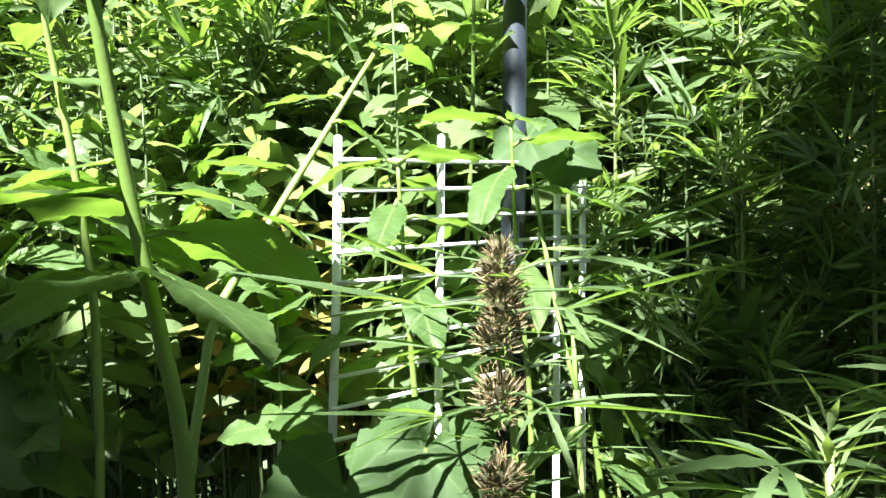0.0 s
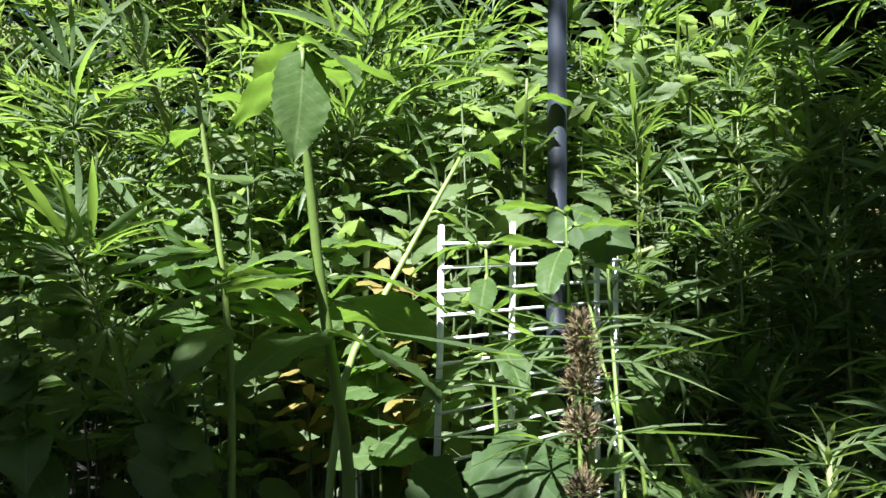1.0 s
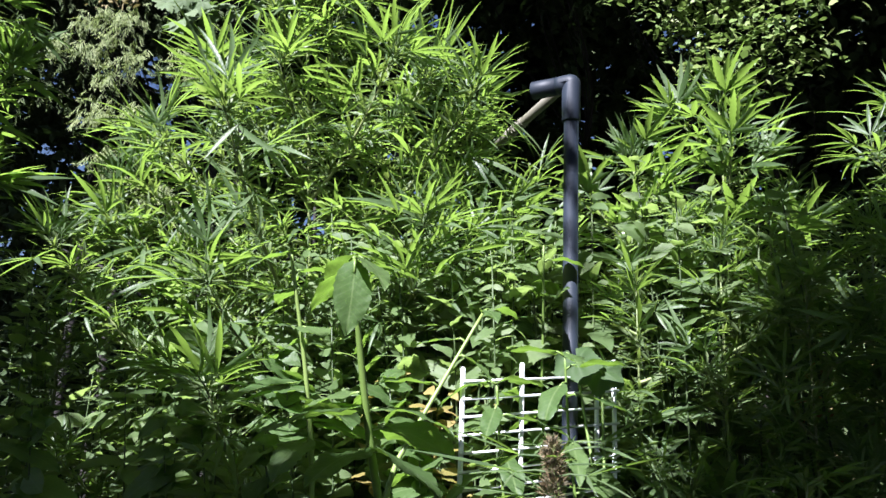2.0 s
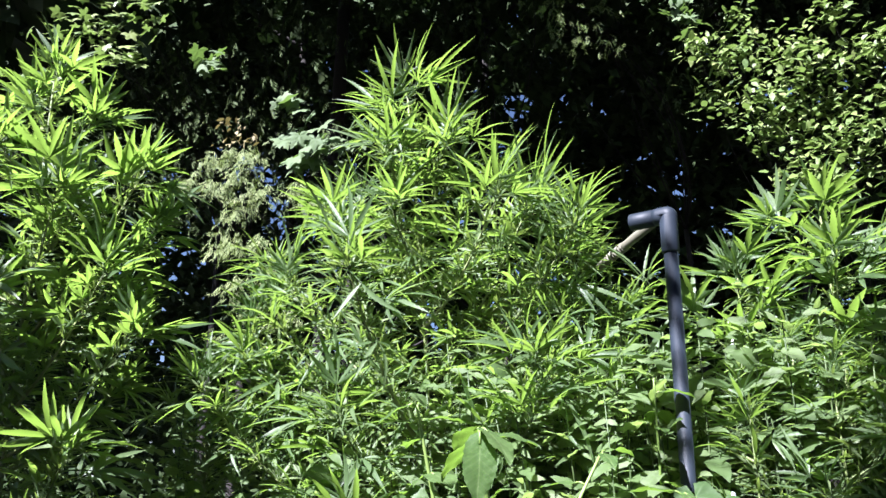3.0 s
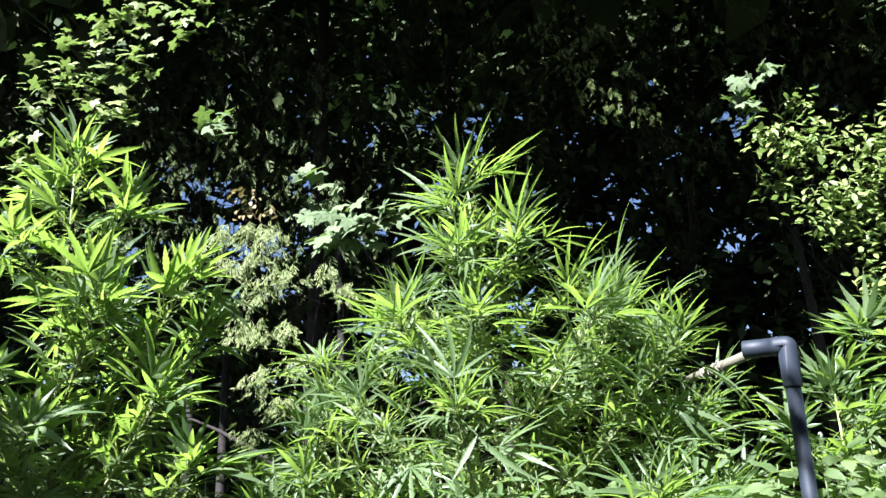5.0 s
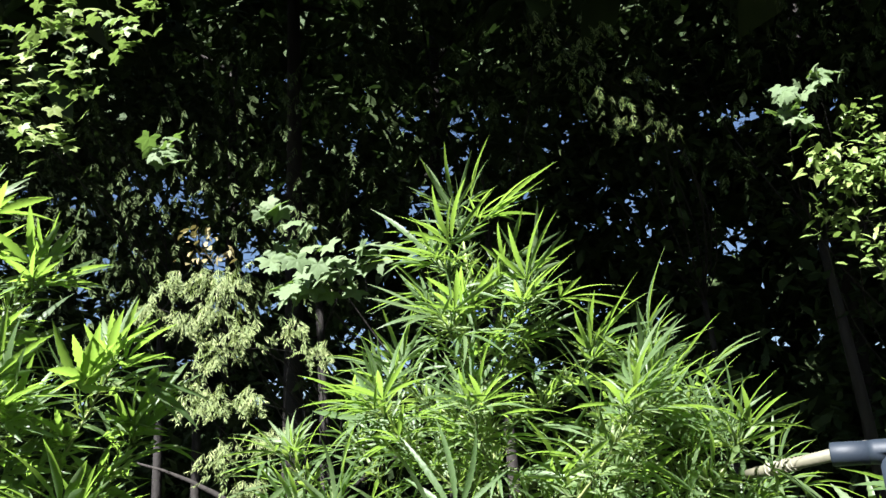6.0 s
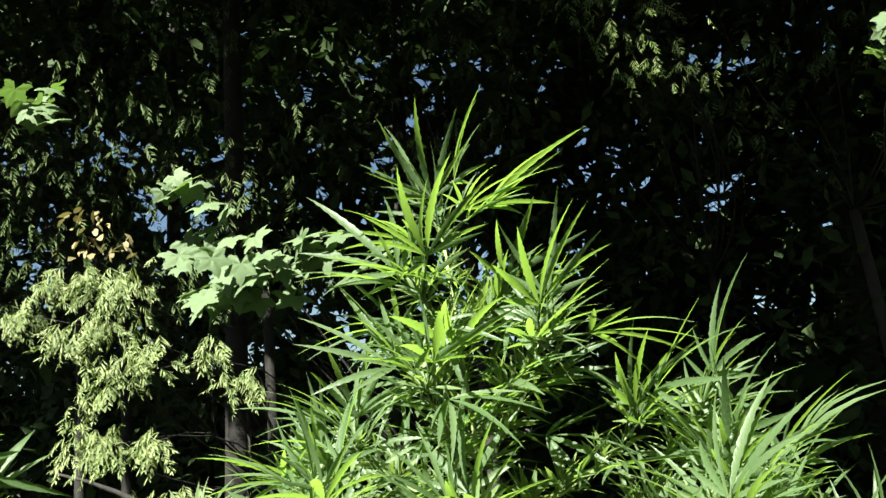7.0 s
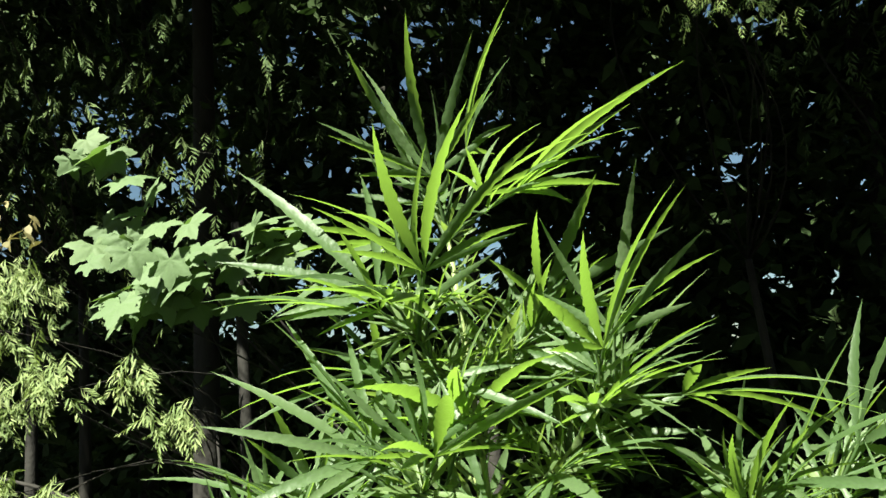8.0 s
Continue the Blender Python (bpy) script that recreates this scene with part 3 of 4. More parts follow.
# leaf clumps added sunward of the pipe and right thicket to darken them
shade_tree((2.7, -2.1, -0.02),
           under([(0.09, 0.95, 1.45 + 0.11 * k) for k in range(5)], 2.6, 0.035, 9)
           + under([(0.13 + 0.07 * i, 0.66 + 0.06 * j, 1.0) for i in range(2) for j in range(2)], 2.9, 0.045, 24)
           + under([(0.41 + 0.13 * i + 0.02 * j, 0.90 + 0.115 * j, 1.0) for i in range(7) for j in range(5 if i else 4)], 2.9, 0.13, 50)
           + under([(0.76 + 0.14 * i, 1.44 + 0.13 * j, 1.0) for i in range(5) for j in range(4)], 3.1, 0.14, 40), R)
# leaf clumps added sunward of the lower left plants to darken them
shade_tree((-2.6, -2.3, -0.02),
           under([(-0.28 - 0.125 * i, 0.45 + 0.115 * j, 1.0) for i in range(8) for j in range(5 if i < 2 else 7 if i < 5 else 5)], 2.9, 0.12, 60)
           + under([(-1.10 - 0.14 * i, 1.30 + 0.12 * j, 1.0) for i in range(4) for j in range(2)], 3.0, 0.15, 22)
           + under([(-0.16, 0.42, 1.0), (-0.16, 0.52, 1.0), (-0.16, 0.62, 1.0), (-0.06, 0.42, 1.0), (-0.06, 0.52, 1.0), (0.03, 0.42, 1.0), (0.03, 0.5, 1.0)], 2.9, 0.08, 40)
           + under([(-0.2, 0.78, 1.0), (-0.24, 0.74, 1.0)], 2.9, 0.06, 60)
           + under([(-0.13 + 0.06 * i, 0.52 + 0.07 * j, 1.0) for i in range(4) for j in range(3)], 2.9, 0.05, 50)
           + under([(-0.04, 0.72, 1.0), (-0.03, 0.77, 1.0), (-0.09, 0.75, 1.0), (-0.05, 0.75, 1.0)], 2.9, 0.028, 46)
           + under([(-0.06, 0.66, 1.0), (-0.07, 0.70, 1.0), (-0.12, 0.64, 1.0), (-0.16, 0.71, 1.0), (-0.18, 0.78, 1.0)], 2.9, 0.05, 34), R)


def tree_trunk(base, top, r, label, bend, rng, limbs):
    base, top = Vector(base), Vector(top)
    tree = thing("tree", base, label, "tree", "trees of the wood")
    pts = curve(base, top, bend, 14)
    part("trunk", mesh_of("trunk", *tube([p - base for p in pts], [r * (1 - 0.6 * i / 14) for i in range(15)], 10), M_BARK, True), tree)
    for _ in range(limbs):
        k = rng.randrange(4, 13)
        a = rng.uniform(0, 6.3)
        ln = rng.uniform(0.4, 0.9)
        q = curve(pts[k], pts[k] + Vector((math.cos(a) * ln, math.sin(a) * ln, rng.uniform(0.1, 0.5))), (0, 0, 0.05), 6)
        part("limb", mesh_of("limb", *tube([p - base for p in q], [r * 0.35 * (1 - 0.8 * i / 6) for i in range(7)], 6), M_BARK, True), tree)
    return tree


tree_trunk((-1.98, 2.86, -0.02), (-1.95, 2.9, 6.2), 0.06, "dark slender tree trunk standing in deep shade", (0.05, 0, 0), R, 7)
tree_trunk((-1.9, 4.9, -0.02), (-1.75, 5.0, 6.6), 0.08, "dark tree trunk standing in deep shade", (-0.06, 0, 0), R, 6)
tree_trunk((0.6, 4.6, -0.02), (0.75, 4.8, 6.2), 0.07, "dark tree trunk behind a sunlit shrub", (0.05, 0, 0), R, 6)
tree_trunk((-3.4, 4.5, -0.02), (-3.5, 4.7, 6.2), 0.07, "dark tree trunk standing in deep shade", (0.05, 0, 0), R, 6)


def leafy_tree(name, base, tips, label, category, shapes, mat, leaf, per, spread, rng, kind, singles=40, hang=0.0, trunk_r=0.02, twig=0.0017, lean=(-0.7, 0.1)):
    """A small tree or shrub whose limbs reach the given tips, each with a clump of leaves."""
    base = Vector(base)
    tree = thing(name, base, label, category)
    head = base + Vector((0, 0.05, max(t[2] for t in tips) * 0.8))
    pts = curve(base, head, (0.04, 0, 0), 10)
    part("trunk", mesh_of("trunk", *tube([p - base for p in pts], [trunk_r * (1 - 0.6 * i / 10) for i in range(11)], 8), M_BARK, True), tree)
    places = []
    for x, y, z, scale in tips:
        tip = Vector((x, y, z))
        k = min(range(4, 11), key=lambda i: (pts[i] - tip).length + 0.3 * max(0.0, pts[i].z - tip.z + 0.3))
        q = curve(pts[k], tip, (rng.uniform(-0.2, 0.2), rng.uniform(0, 0.15), rng.uniform(-0.1, 0.2)), 8)
        part("limb", mesh_of("limb", *tube([p - base for p in q], [twig * (2.2 - 1.7 * i / 8) for i in range(9)], 5), M_BARK, True), tree)
        for _ in range(int(per * scale)):
            p = tip + Vector((rng.gauss(0, 1), rng.gauss(0, 0.6), rng.gauss(0, 0.8))) * spread * scale
            out = Vector((rng.uniform(-1, 1), rng.uniform(-1.0, 0.3), rng.uniform(-0.6, 0.3) - hang))
            places.append((rng.randrange(len(shapes)), aimed(p, out, (rng.uniform(-0.3, 0.3), rng.uniform(*lean), 1), leaf * rng.uniform(0.6, 1.2), rng.uniform(-0.5, 0.5))))
    leafage(tree, kind, shapes, mat, places, singles)
    return tree


leafy_tree("cedar_tree", (-1.8, 2.9, -0.02), [(-1.56, 1.42, 2.50, 0.8), (-1.47, 1.40, 2.56, 0.7), (-1.34, 1.36, 2.55, 0.9), (-1.25, 1.36, 2.53, 0.9), (-1.28, 1.34, 2.45, 1.1), (-1.38, 1.36, 2.44, 0.8), (-1.22, 1.36, 2.38, 0.9), (-1.31, 1.36, 2.34, 1.0), (-1.37, 1.38, 2.24, 0.9), (-1.28, 1.36, 2.22, 1.0), (-1.19, 1.36, 2.22, 0.6), (-1.07, 1.36, 2.38, 0.6), (-1.02, 1.36, 2.32, 0.7), (-1.15, 1.36, 2.12, 0.8), (-1.27, 1.36, 2.09, 0.9), (-1.20, 1.36, 2.0, 0.9), (-1.08, 1.36, 1.97, 0.9), (-1.32, 1.38, 1.93, 0.8)],
           "sunlit pale green cedar with drooping sprays before dark woods", "tree", CEDAR, M_CEDAR, 0.055, 36, 0.027, R, "spray", 200, 0.45, 0.05, lean=(-0.9, -0.1))
leafy_tree("withering_sapling", (-1.7, 2.5, -0.02), [(-1.37, 1.40, 2.66, 0.7), (-1.30, 1.40, 2.61, 0.7), (-1.42, 1.42, 2.62, 0.4)],
           "thin sapling with tan and yellowing leaves in sun", "tree", SMALL, M_TAN, 0.026, 26, 0.04, R, "tan_leaf", 50, 0.3, 0.012, 0.0012)
leafy_tree("maple_sapling", (-0.9, 1.9, -0.02), [(-1.12, 1.36, 2.69, 0.55), (-1.05, 1.38, 2.55, 1.0), (-0.98, 1.38, 2.50, 0.9), (-1.10, 1.38, 2.48, 0.6), (-0.89, 1.40, 2.545, 0.5)],
           "young maple with broad pale lobed leaves in sun", "tree", MAPLE, M_MAPLE, 0.042, 18, 0.045, R, "maple_leaf", 90, 0.45, 0.012, lean=(-0.9, -0.3))
leafy_tree("shrub", (0.55, 2.6, -0.02), [(0.15, 1.32, 2.57, 0.6), (0.21, 1.37, 2.55, 0.9), (0.29, 1.42, 2.58, 1.0), (0.37, 1.32, 2.48, 1.1), (0.48, 1.37, 2.49, 1.1), (0.17, 1.42, 2.48, 0.7), (0.26, 1.32, 2.40, 1.0), (0.35, 1.37, 2.40, 1.1), (0.45, 1.42, 2.40, 1.1), (0.47, 1.32, 2.27, 1.0), (0.37, 1.37, 2.29, 1.0), (0.29, 1.42, 2.35, 0.8), (0.34, 1.32, 2.19, 0.7), (0.44, 1.37, 2.19, 0.9), (0.24, 1.42, 2.69, 0.4), (0.45, 1.32, 2.60, 0.6), (0.56, 1.37, 2.37, 1.1), (0.57, 1.42, 2.26, 1.0), (0.55, 1.32, 2.48, 0.9)],
           "sunlit yellow-green shrub with many small leaves", "shrub", SMALL, M_SHRUB, 0.026, 130, 0.042, R, "shrub_leaf", 300, 0.1, 0.02, 0.0012)
p_right = [(0.11, 1.35, 2.72, 0.9), (0.12, 1.35, 2.67, 0.7), (0.17, 1.35, 2.77, 0.6)]
leafy_tree("maple_sapling", (0.75, 2.6, -0.02), p_right, "young maple with a few pale leaves in sun", "tree", MAPLE, M_MAPLE, 0.028, 16, 0.03, R, "maple_leaf", 40, 0.5, 0.012, 0.0012)
leafy_tree("maple_sapling", (-1.75, 2.6, -0.02), [(-1.50, 1.4, 2.95, 0.8)], "young maple with one sunlit branch", "tree", MAPLE, M_MAPLE, 0.045, 14, 0.045, R, "maple_leaf", 40, 0.5, 0.012, 0.0012)
leafy_tree("conifer_tree", (-0.1, 3.0, -0.02), [(-0.46, 1.82, 3.34, 0.7), (-0.41, 1.80, 3.24, 0.9), (-0.36, 1.78, 3.13, 0.9), (-0.30, 1.76, 3.03, 0.9), (-0.24, 1.75, 2.94, 0.7), (-0.16, 1.78, 2.93, 0.5), (-0.30, 1.85, 3.3, 0.6), (-0.2, 1.9, 3.15, 0.5)],
           "half-shaded conifer with drooping yellow-green boughs", "tree", CONIFER, M_SHRUB, 0.05, 30, 0.055, R, "bough_spray", 60, 0.8, 0.03)
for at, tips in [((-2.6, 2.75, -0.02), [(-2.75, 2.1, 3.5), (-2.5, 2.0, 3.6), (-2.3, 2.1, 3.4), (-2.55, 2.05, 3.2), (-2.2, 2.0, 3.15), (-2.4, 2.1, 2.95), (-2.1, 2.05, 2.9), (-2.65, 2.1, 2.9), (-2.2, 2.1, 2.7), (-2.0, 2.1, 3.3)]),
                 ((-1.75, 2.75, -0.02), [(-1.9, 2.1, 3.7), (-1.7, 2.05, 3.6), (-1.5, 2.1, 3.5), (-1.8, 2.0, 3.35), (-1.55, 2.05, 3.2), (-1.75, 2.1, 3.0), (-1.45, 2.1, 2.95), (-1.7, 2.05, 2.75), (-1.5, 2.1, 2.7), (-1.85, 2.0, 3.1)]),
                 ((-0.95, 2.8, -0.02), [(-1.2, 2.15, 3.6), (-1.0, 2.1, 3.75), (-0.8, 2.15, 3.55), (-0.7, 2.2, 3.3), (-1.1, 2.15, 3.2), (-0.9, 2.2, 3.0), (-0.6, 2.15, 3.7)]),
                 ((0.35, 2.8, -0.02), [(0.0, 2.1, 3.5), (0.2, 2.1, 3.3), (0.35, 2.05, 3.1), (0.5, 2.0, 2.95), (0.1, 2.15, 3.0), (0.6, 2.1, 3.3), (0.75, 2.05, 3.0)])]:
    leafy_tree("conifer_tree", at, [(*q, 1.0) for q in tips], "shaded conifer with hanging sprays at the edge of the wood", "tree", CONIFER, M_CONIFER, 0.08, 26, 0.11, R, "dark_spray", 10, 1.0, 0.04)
leafy_tree("maple_tree", (-2.5, 2.9, -0.02), [(-2.1, 1.42, 3.42, 0.9), (-1.95, 1.42, 3.52, 0.8), (-1.9, 1.42, 3.3, 0.9), (-2.0, 1.42, 3.1, 0.8), (-2.3, 1.42, 3.3, 1), (-1.7, 1.45, 3.45, 0.7), (-2.4, 1.4, 3.0, 1), (-2.15, 1.42, 3.25, 0.8)],
           "half-sunlit maple with bright green lobed leaves", "tree", MAPLE, M_SHRUB, 0.036, 34, 0.085, R, "green_maple_leaf", 120, 0.25, 0.04)

# ---- the hemp plants ----
R = random.Random(5)
def cone_branches(rng, rows):
    """Opposite pairs of rising side branches, each pair turned across the one below."""
    out = []
    for k, (h, ln) in enumerate(rows):
        for sg in (0, 180):
            f = rng.uniform(0.8, 1.15)
            out.append((h + rng.uniform(-0.008, 0.008), 20 + 74 * k + sg + rng.uniform(-22, 22), ln * f, ln * f * rng.uniform(0.45, 0.85)))
    return out


hemp_plant((-0.52, 1.28, -0.02), (-0.55, 1.08, 2.448), cone_branches(R, [
    (0.40, 0.50), (0.44, 0.54), (0.48, 0.56), (0.52, 0.54), (0.56, 0.52), (0.60, 0.50), (0.64, 0.46), (0.68, 0.42), (0.72, 0.37), (0.755, 0.32),
    (0.79, 0.27), (0.82, 0.22), (0.85, 0.175), (0.88, 0.13), (0.91, 0.095), (0.94, 0.06)])
    + [(0.58, 262, 0.36, 0.20), (0.56, 318, 0.44, 0.24), (0.62, 205, 0.44, 0.26), (0.56, 348, 0.46, 0.30), (0.56, 8, 0.52, 0.36), (0.52, 188, 0.56, 0.36), (0.64, 20, 0.44, 0.30), (0.67, 185, 0.45, 0.42), (0.62, 196, 0.42, 0.40), (0.70, 168, 0.34, 0.36), (0.66, 5, 0.36, 0.42), (0.70, 340, 0.30, 0.38), (0.63, 22, 0.50, 0.40), (0.58, 190, 0.52, 0.36), (0.58, 330, 0.42, 0.30), (0.74, 14, 0.36, 0.28), (0.78, 356, 0.29, 0.22), (0.70, 32, 0.40, 0.32), (0.80, 182, 0.25, 0.18)],
    "tall bushy hemp plant with narrow serrated leaves in full sun", R, 0.145, 300, (0.02, 0.05, 0), step=0.056, shapes=HEMP_FAR, fine=HEMP_FINE, lush=1.35)
hemp_plant((-1.42, 0.85, -0.02), (-1.40, 0.72, 2.5), random_branches(R, 18, 0.42, 0.3, 0.95, 0.8) + [(0.72, 5, 0.30, 0.42), (0.70, 20, 0.30, 0.34), (0.66, 350, 0.30, 0.30), (0.76, 330, 0.20, 0.26), (0.62, 0, 0.34, 0.26)], "tall hemp plant with bright sunlit leaves on its crown", R, 0.13, 160, shapes=HEMP_WIDE, fine=HEMP_WIDE_FINE, lush=1.2)
hemp_plant((-1.75, 0.4, -0.02), (-1.7, 0.35, 2.2), random_branches(R, 14, 0.40, 0.3, 0.95, 0.8), "hemp plant standing half in shade", R, 0.115, 60, shapes=HEMP_FAR)
hemp_plant((0.42, 1.42, -0.02), (0.37, 1.3, 2.08), random_branches(R, 18, 0.40, 0.35, 0.95, 0.8), "hemp plant with a broad sunlit crown beside a grey pipe", R, 0.12, 120, shapes=HEMP_WIDE, fine=HEMP_WIDE_FINE)
hemp_plant((0.22, 1.35, -0.02), (0.19, 1.22, 1.93), random_branches(R, 14, 0.30, 0.4, 0.95, 0.8), "smaller hemp plant with sunlit crown", R, 0.11, 90, shapes=HEMP_WIDE, fine=HEMP_WIDE_FINE)
hemp_plant((0.72, 1.45, -0.02), (0.74, 1.35, 2.05), random_branches(R, 14, 0.35, 0.35, 0.95, 0.8), "hemp plant with sunlit crown and shaded stems", R, 0.115, 60, shapes=HEMP_FAR)
hemp_plant((0.62, 1.0, -0.02), (0.66, 0.95, 1.72), random_branches(R, 14, 0.30, 0.64, 0.95, 0.7), "shaded hemp plant with bare lower stems", R, 0.105, 80)
hemp_plant((0.95, 1.2, -0.02), (0.98, 1.15, 1.85), random_branches(R, 12, 0.33, 0.64, 0.95, 0.7), "shaded hemp plant with bare lower stems", R, 0.105, 40, shapes=HEMP_FAR)
hemp_plant((0.5, 1.7, -0.02), (0.55, 1.65, 1.95), random_branches(R, 14, 0.33, 0.4, 0.95, 0.7), "hemp plant in the thicket before the wood", R, 0.105, 40, shapes=HEMP_FAR)
hemp_plant((1.2, 1.6, -0.02), (1.2, 1.55, 2.0), random_branches(R, 12, 0.33, 0.64, 0.95, 0.7), "shaded hemp plant with bare lower stems", R, 0.105, 30, shapes=HEMP_FAR)
hemp_plant((-1.2, 1.3, -0.02), (-1.2, 1.2, 1.8), random_branches(R, 14, 0.35, 0.35, 0.95, 0.7), "sunlit lower hemp plant in the thicket", R, 0.105, 40, shapes=HEMP_FAR)
hemp_plant((-0.22, 1.3, -0.02), (-0.14, 1.14, 1.88), random_branches(R, 16, 0.34, 0.35, 0.95, 0.7), "sunlit lower hemp plant in the thicket", R, 0.10, 80, shapes=HEMP_FAR)
hemp_plant((-0.85, 1.25, -0.02), (-0.82, 1.1, 1.72), random_branches(R, 14, 0.35, 0.35, 0.95, 0.7), "sunlit lower hemp plant in the thicket", R, 0.10, 80, shapes=HEMP_FAR)

for x, y, z in [(0.2, 0.98, 1.62), (0.34, 1.0, 1.68), (0.47, 0.98, 1.62), (0.6, 1.1, 1.75), (0.28, 1.12, 1.78), (0.44, 1.14, 1.78)]:
    hemp_plant((x + 0.02, y + 0.08, -0.02), (x, y, z), random_branches(R, 10, 0.24, 0.5, 0.95, 0.8), "lower hemp plant beside a grey pipe", R, 0.085, 50, shapes=HEMP_FAR, stem_r=0.007)

# ---- undergrowth ----
R = random.Random(11)
for k in range(34):
    x, y = R.uniform(-1.25, 0.85), R.uniform(0.95, 1.75)
    herb_plant((x + 0.03, y + 0.04, -0.02), (x, y, R.uniform(1.35, 1.6) + 0.12 * (y - 0.95)), "leafy green herb with narrow leaves in the thicket", R, HERB, M_HERB, R.uniform(0.07, 0.11), 9, 8, start=0.75)
for k in range(14):
    x, y = R.uniform(-0.35, 0.4), R.uniform(1.08, 1.45)
    herb_plant((x + 0.03, y + 0.04, -0.02), (x, y, R.uniform(1.6, 1.78)), "leafy pale green herb in full sun", R, HERB, M_HERB, R.uniform(0.08, 0.12), 9, 16, start=0.75)
for x, y, h in [(-0.2, 0.9, 1.46), (-0.14, 0.88, 1.43), (-0.25, 0.9, 1.42), (0.95, 1.7, 1.6)]:
    herb_plant((x + 0.03, y + 0.04, -0.02), (x, y, h), "withering herb with yellowed leaves", R, HERB, M_YELLOW, 0.06, 12, 16, kind="withered", start=0.82)
for x, y, h in [(-0.62, 1.0, 1.55), (-0.42, 0.95, 1.5), (-0.28, 1.05, 1.62), (-0.12, 1.15, 1.6), (0.02, 1.1, 1.6), (0.14, 1.12, 1.55), (0.3, 1.05, 1.5), (-0.75, 0.9, 1.42), (0.05, 1.3, 1.72), (-0.45, 1.2, 1.6), (0.45, 1.1, 1.5), (-0.95, 1.05, 1.5), (-0.05, 0.92, 1.42)]:
    herb_plant((x + 0.04, y + 0.05, -0.02), (x, y, h), "leafy green herb with lance-shaped leaves in sun", R, HERB, M_HERB, 0.10, 9, 22, start=0.75)
for x, y, h in [(-0.35, 0.72, 1.33), (-0.52, 0.7, 1.36), (0.05, 0.85, 1.36), (-0.7, 0.62, 1.38), (-0.2, 0.85, 1.45), (-0.4, 0.85, 1.5), (-0.58, 0.85, 1.52), (-0.12, 0.78, 1.36), (0.02, 0.98, 1.55), (-0.3, 0.95, 1.58), (-0.08, 1.0, 1.6), (0.12, 1.02, 1.5)]:
    herb_plant((x + 0.04, y + 0.05, -0.02), (x, y, h), "broad-leaved green weed in the thicket", R, OVATE, M_BROAD, 0.085, 8, 60, kind="ovate", start=0.88)


for x, y, h in [(0.22, 1.0, 1.78), (0.33, 1.02, 1.82), (0.45, 1.05, 1.8)]:
    herb_plant((x + 0.04, y + 0.05, -0.02), (x, y, h), "tall weed with broad pale leaves among hemp plants", R, OVATE, M_HERB, 0.065, 6, 60, kind="pale_ovate", start=0.88)
for x, y, h in [(-0.12, 1.0, 1.62), (-0.05, 1.05, 1.66), (0.02, 1.02, 1.6), (-0.2, 1.04, 1.6), (-0.02, 1.14, 1.7), (0.07, 1.12, 1.68), (-0.14, 1.14, 1.7), (0.14, 1.08, 1.64)]:
    herb_plant((x + 0.03, y + 0.04, -0.02), (x, y, h), "leafy pale green herb in full sun", R, HERB, M_HERB, 0.09, 12, 24, start=0.7)


for k in range(34):
    x, y = R.uniform(-0.5, 0.14) if k % 3 else R.uniform(-0.95, -0.5), R.uniform(1.0, 1.26)
    herb_plant((x + 0.03, y + 0.04, -0.02), (x, y, (R.uniform(1.68, 1.82) if k % 3 else 1.62) + 0.2 * (y - 1.0)), "leafy pale green herb in full sun", R, HERB, M_HERB, R.uniform(0.05, 0.085), 24, 10, start=0.6)
for k in range(9):
    x, y = R.uniform(0.13, 0.5), R.uniform(1.0, 1.25)
    herb_plant((x + 0.03, y + 0.04, -0.02), (x, y, R.uniform(1.66, 1.84) + 0.2 * (y - 1.0)), "leafy pale green herb beside a grey pipe", R, HERB, M_HERB, R.uniform(0.05, 0.085), 9, 20, start=0.86)
for x, y, h in [(0.2, 1.0, 1.86), (0.27, 0.98, 1.78), (0.33, 1.0, 1.8)]:
    herb_plant((x + 0.04, y + 0.05, -0.02), (x, y, h), "tall weed with broad pale leaves among hemp plants", R, OVATE, M_HERB, 0.062, 6, 60, kind="pale_ovate", start=0.88)
for k in range(22):
    x, y = R.uniform(-0.45, 0.03), R.uniform(0.86, 1.02)
    herb_plant((x + 0.03, y + 0.04, -0.02), (x, y, R.uniform(1.55, 1.72)), "leafy pale green herb in full sun", R, HERB, M_HERB, R.uniform(0.045, 0.075), 20, 20, start=0.72)
for k in range(44):
    x, y = R.uniform(-0.85, 0.2), R.uniform(1.0, 1.42)
    herb_plant((x + 0.03, y + 0.04, -0.02), (x, y, R.uniform(1.5, 1.78) + (0.08 if x > -0.35 else 0.0)), "small-leaved pale green herb in full sun", R, HERB, M_HERB, R.uniform(0.035, 0.06), 26, 4, start=0.72)
for k in range(20):
    x, y = R.uniform(0.08, 0.3), R.uniform(0.99, 1.16)
    herb_plant((x + 0.03, y + 0.04, -0.02), (x, y, R.uniform(1.5, 1.8)), "leafy pale green herb beside a grey pipe", R, HERB, M_HERB, R.uniform(0.05, 0.08), 20, 16, start=0.72)
for x, y, h in [(-0.08, 0.98, 1.47), (-0.12, 0.95, 1.44), (-0.05, 0.96, 1.42)]:
    herb_plant((x + 0.03, y + 0.04, -0.02), (x, y, h), "withering herb with yellowed leaves", R, HERB, M_YELLOW, 0.045, 14, 30, kind="withered", start=0.75)
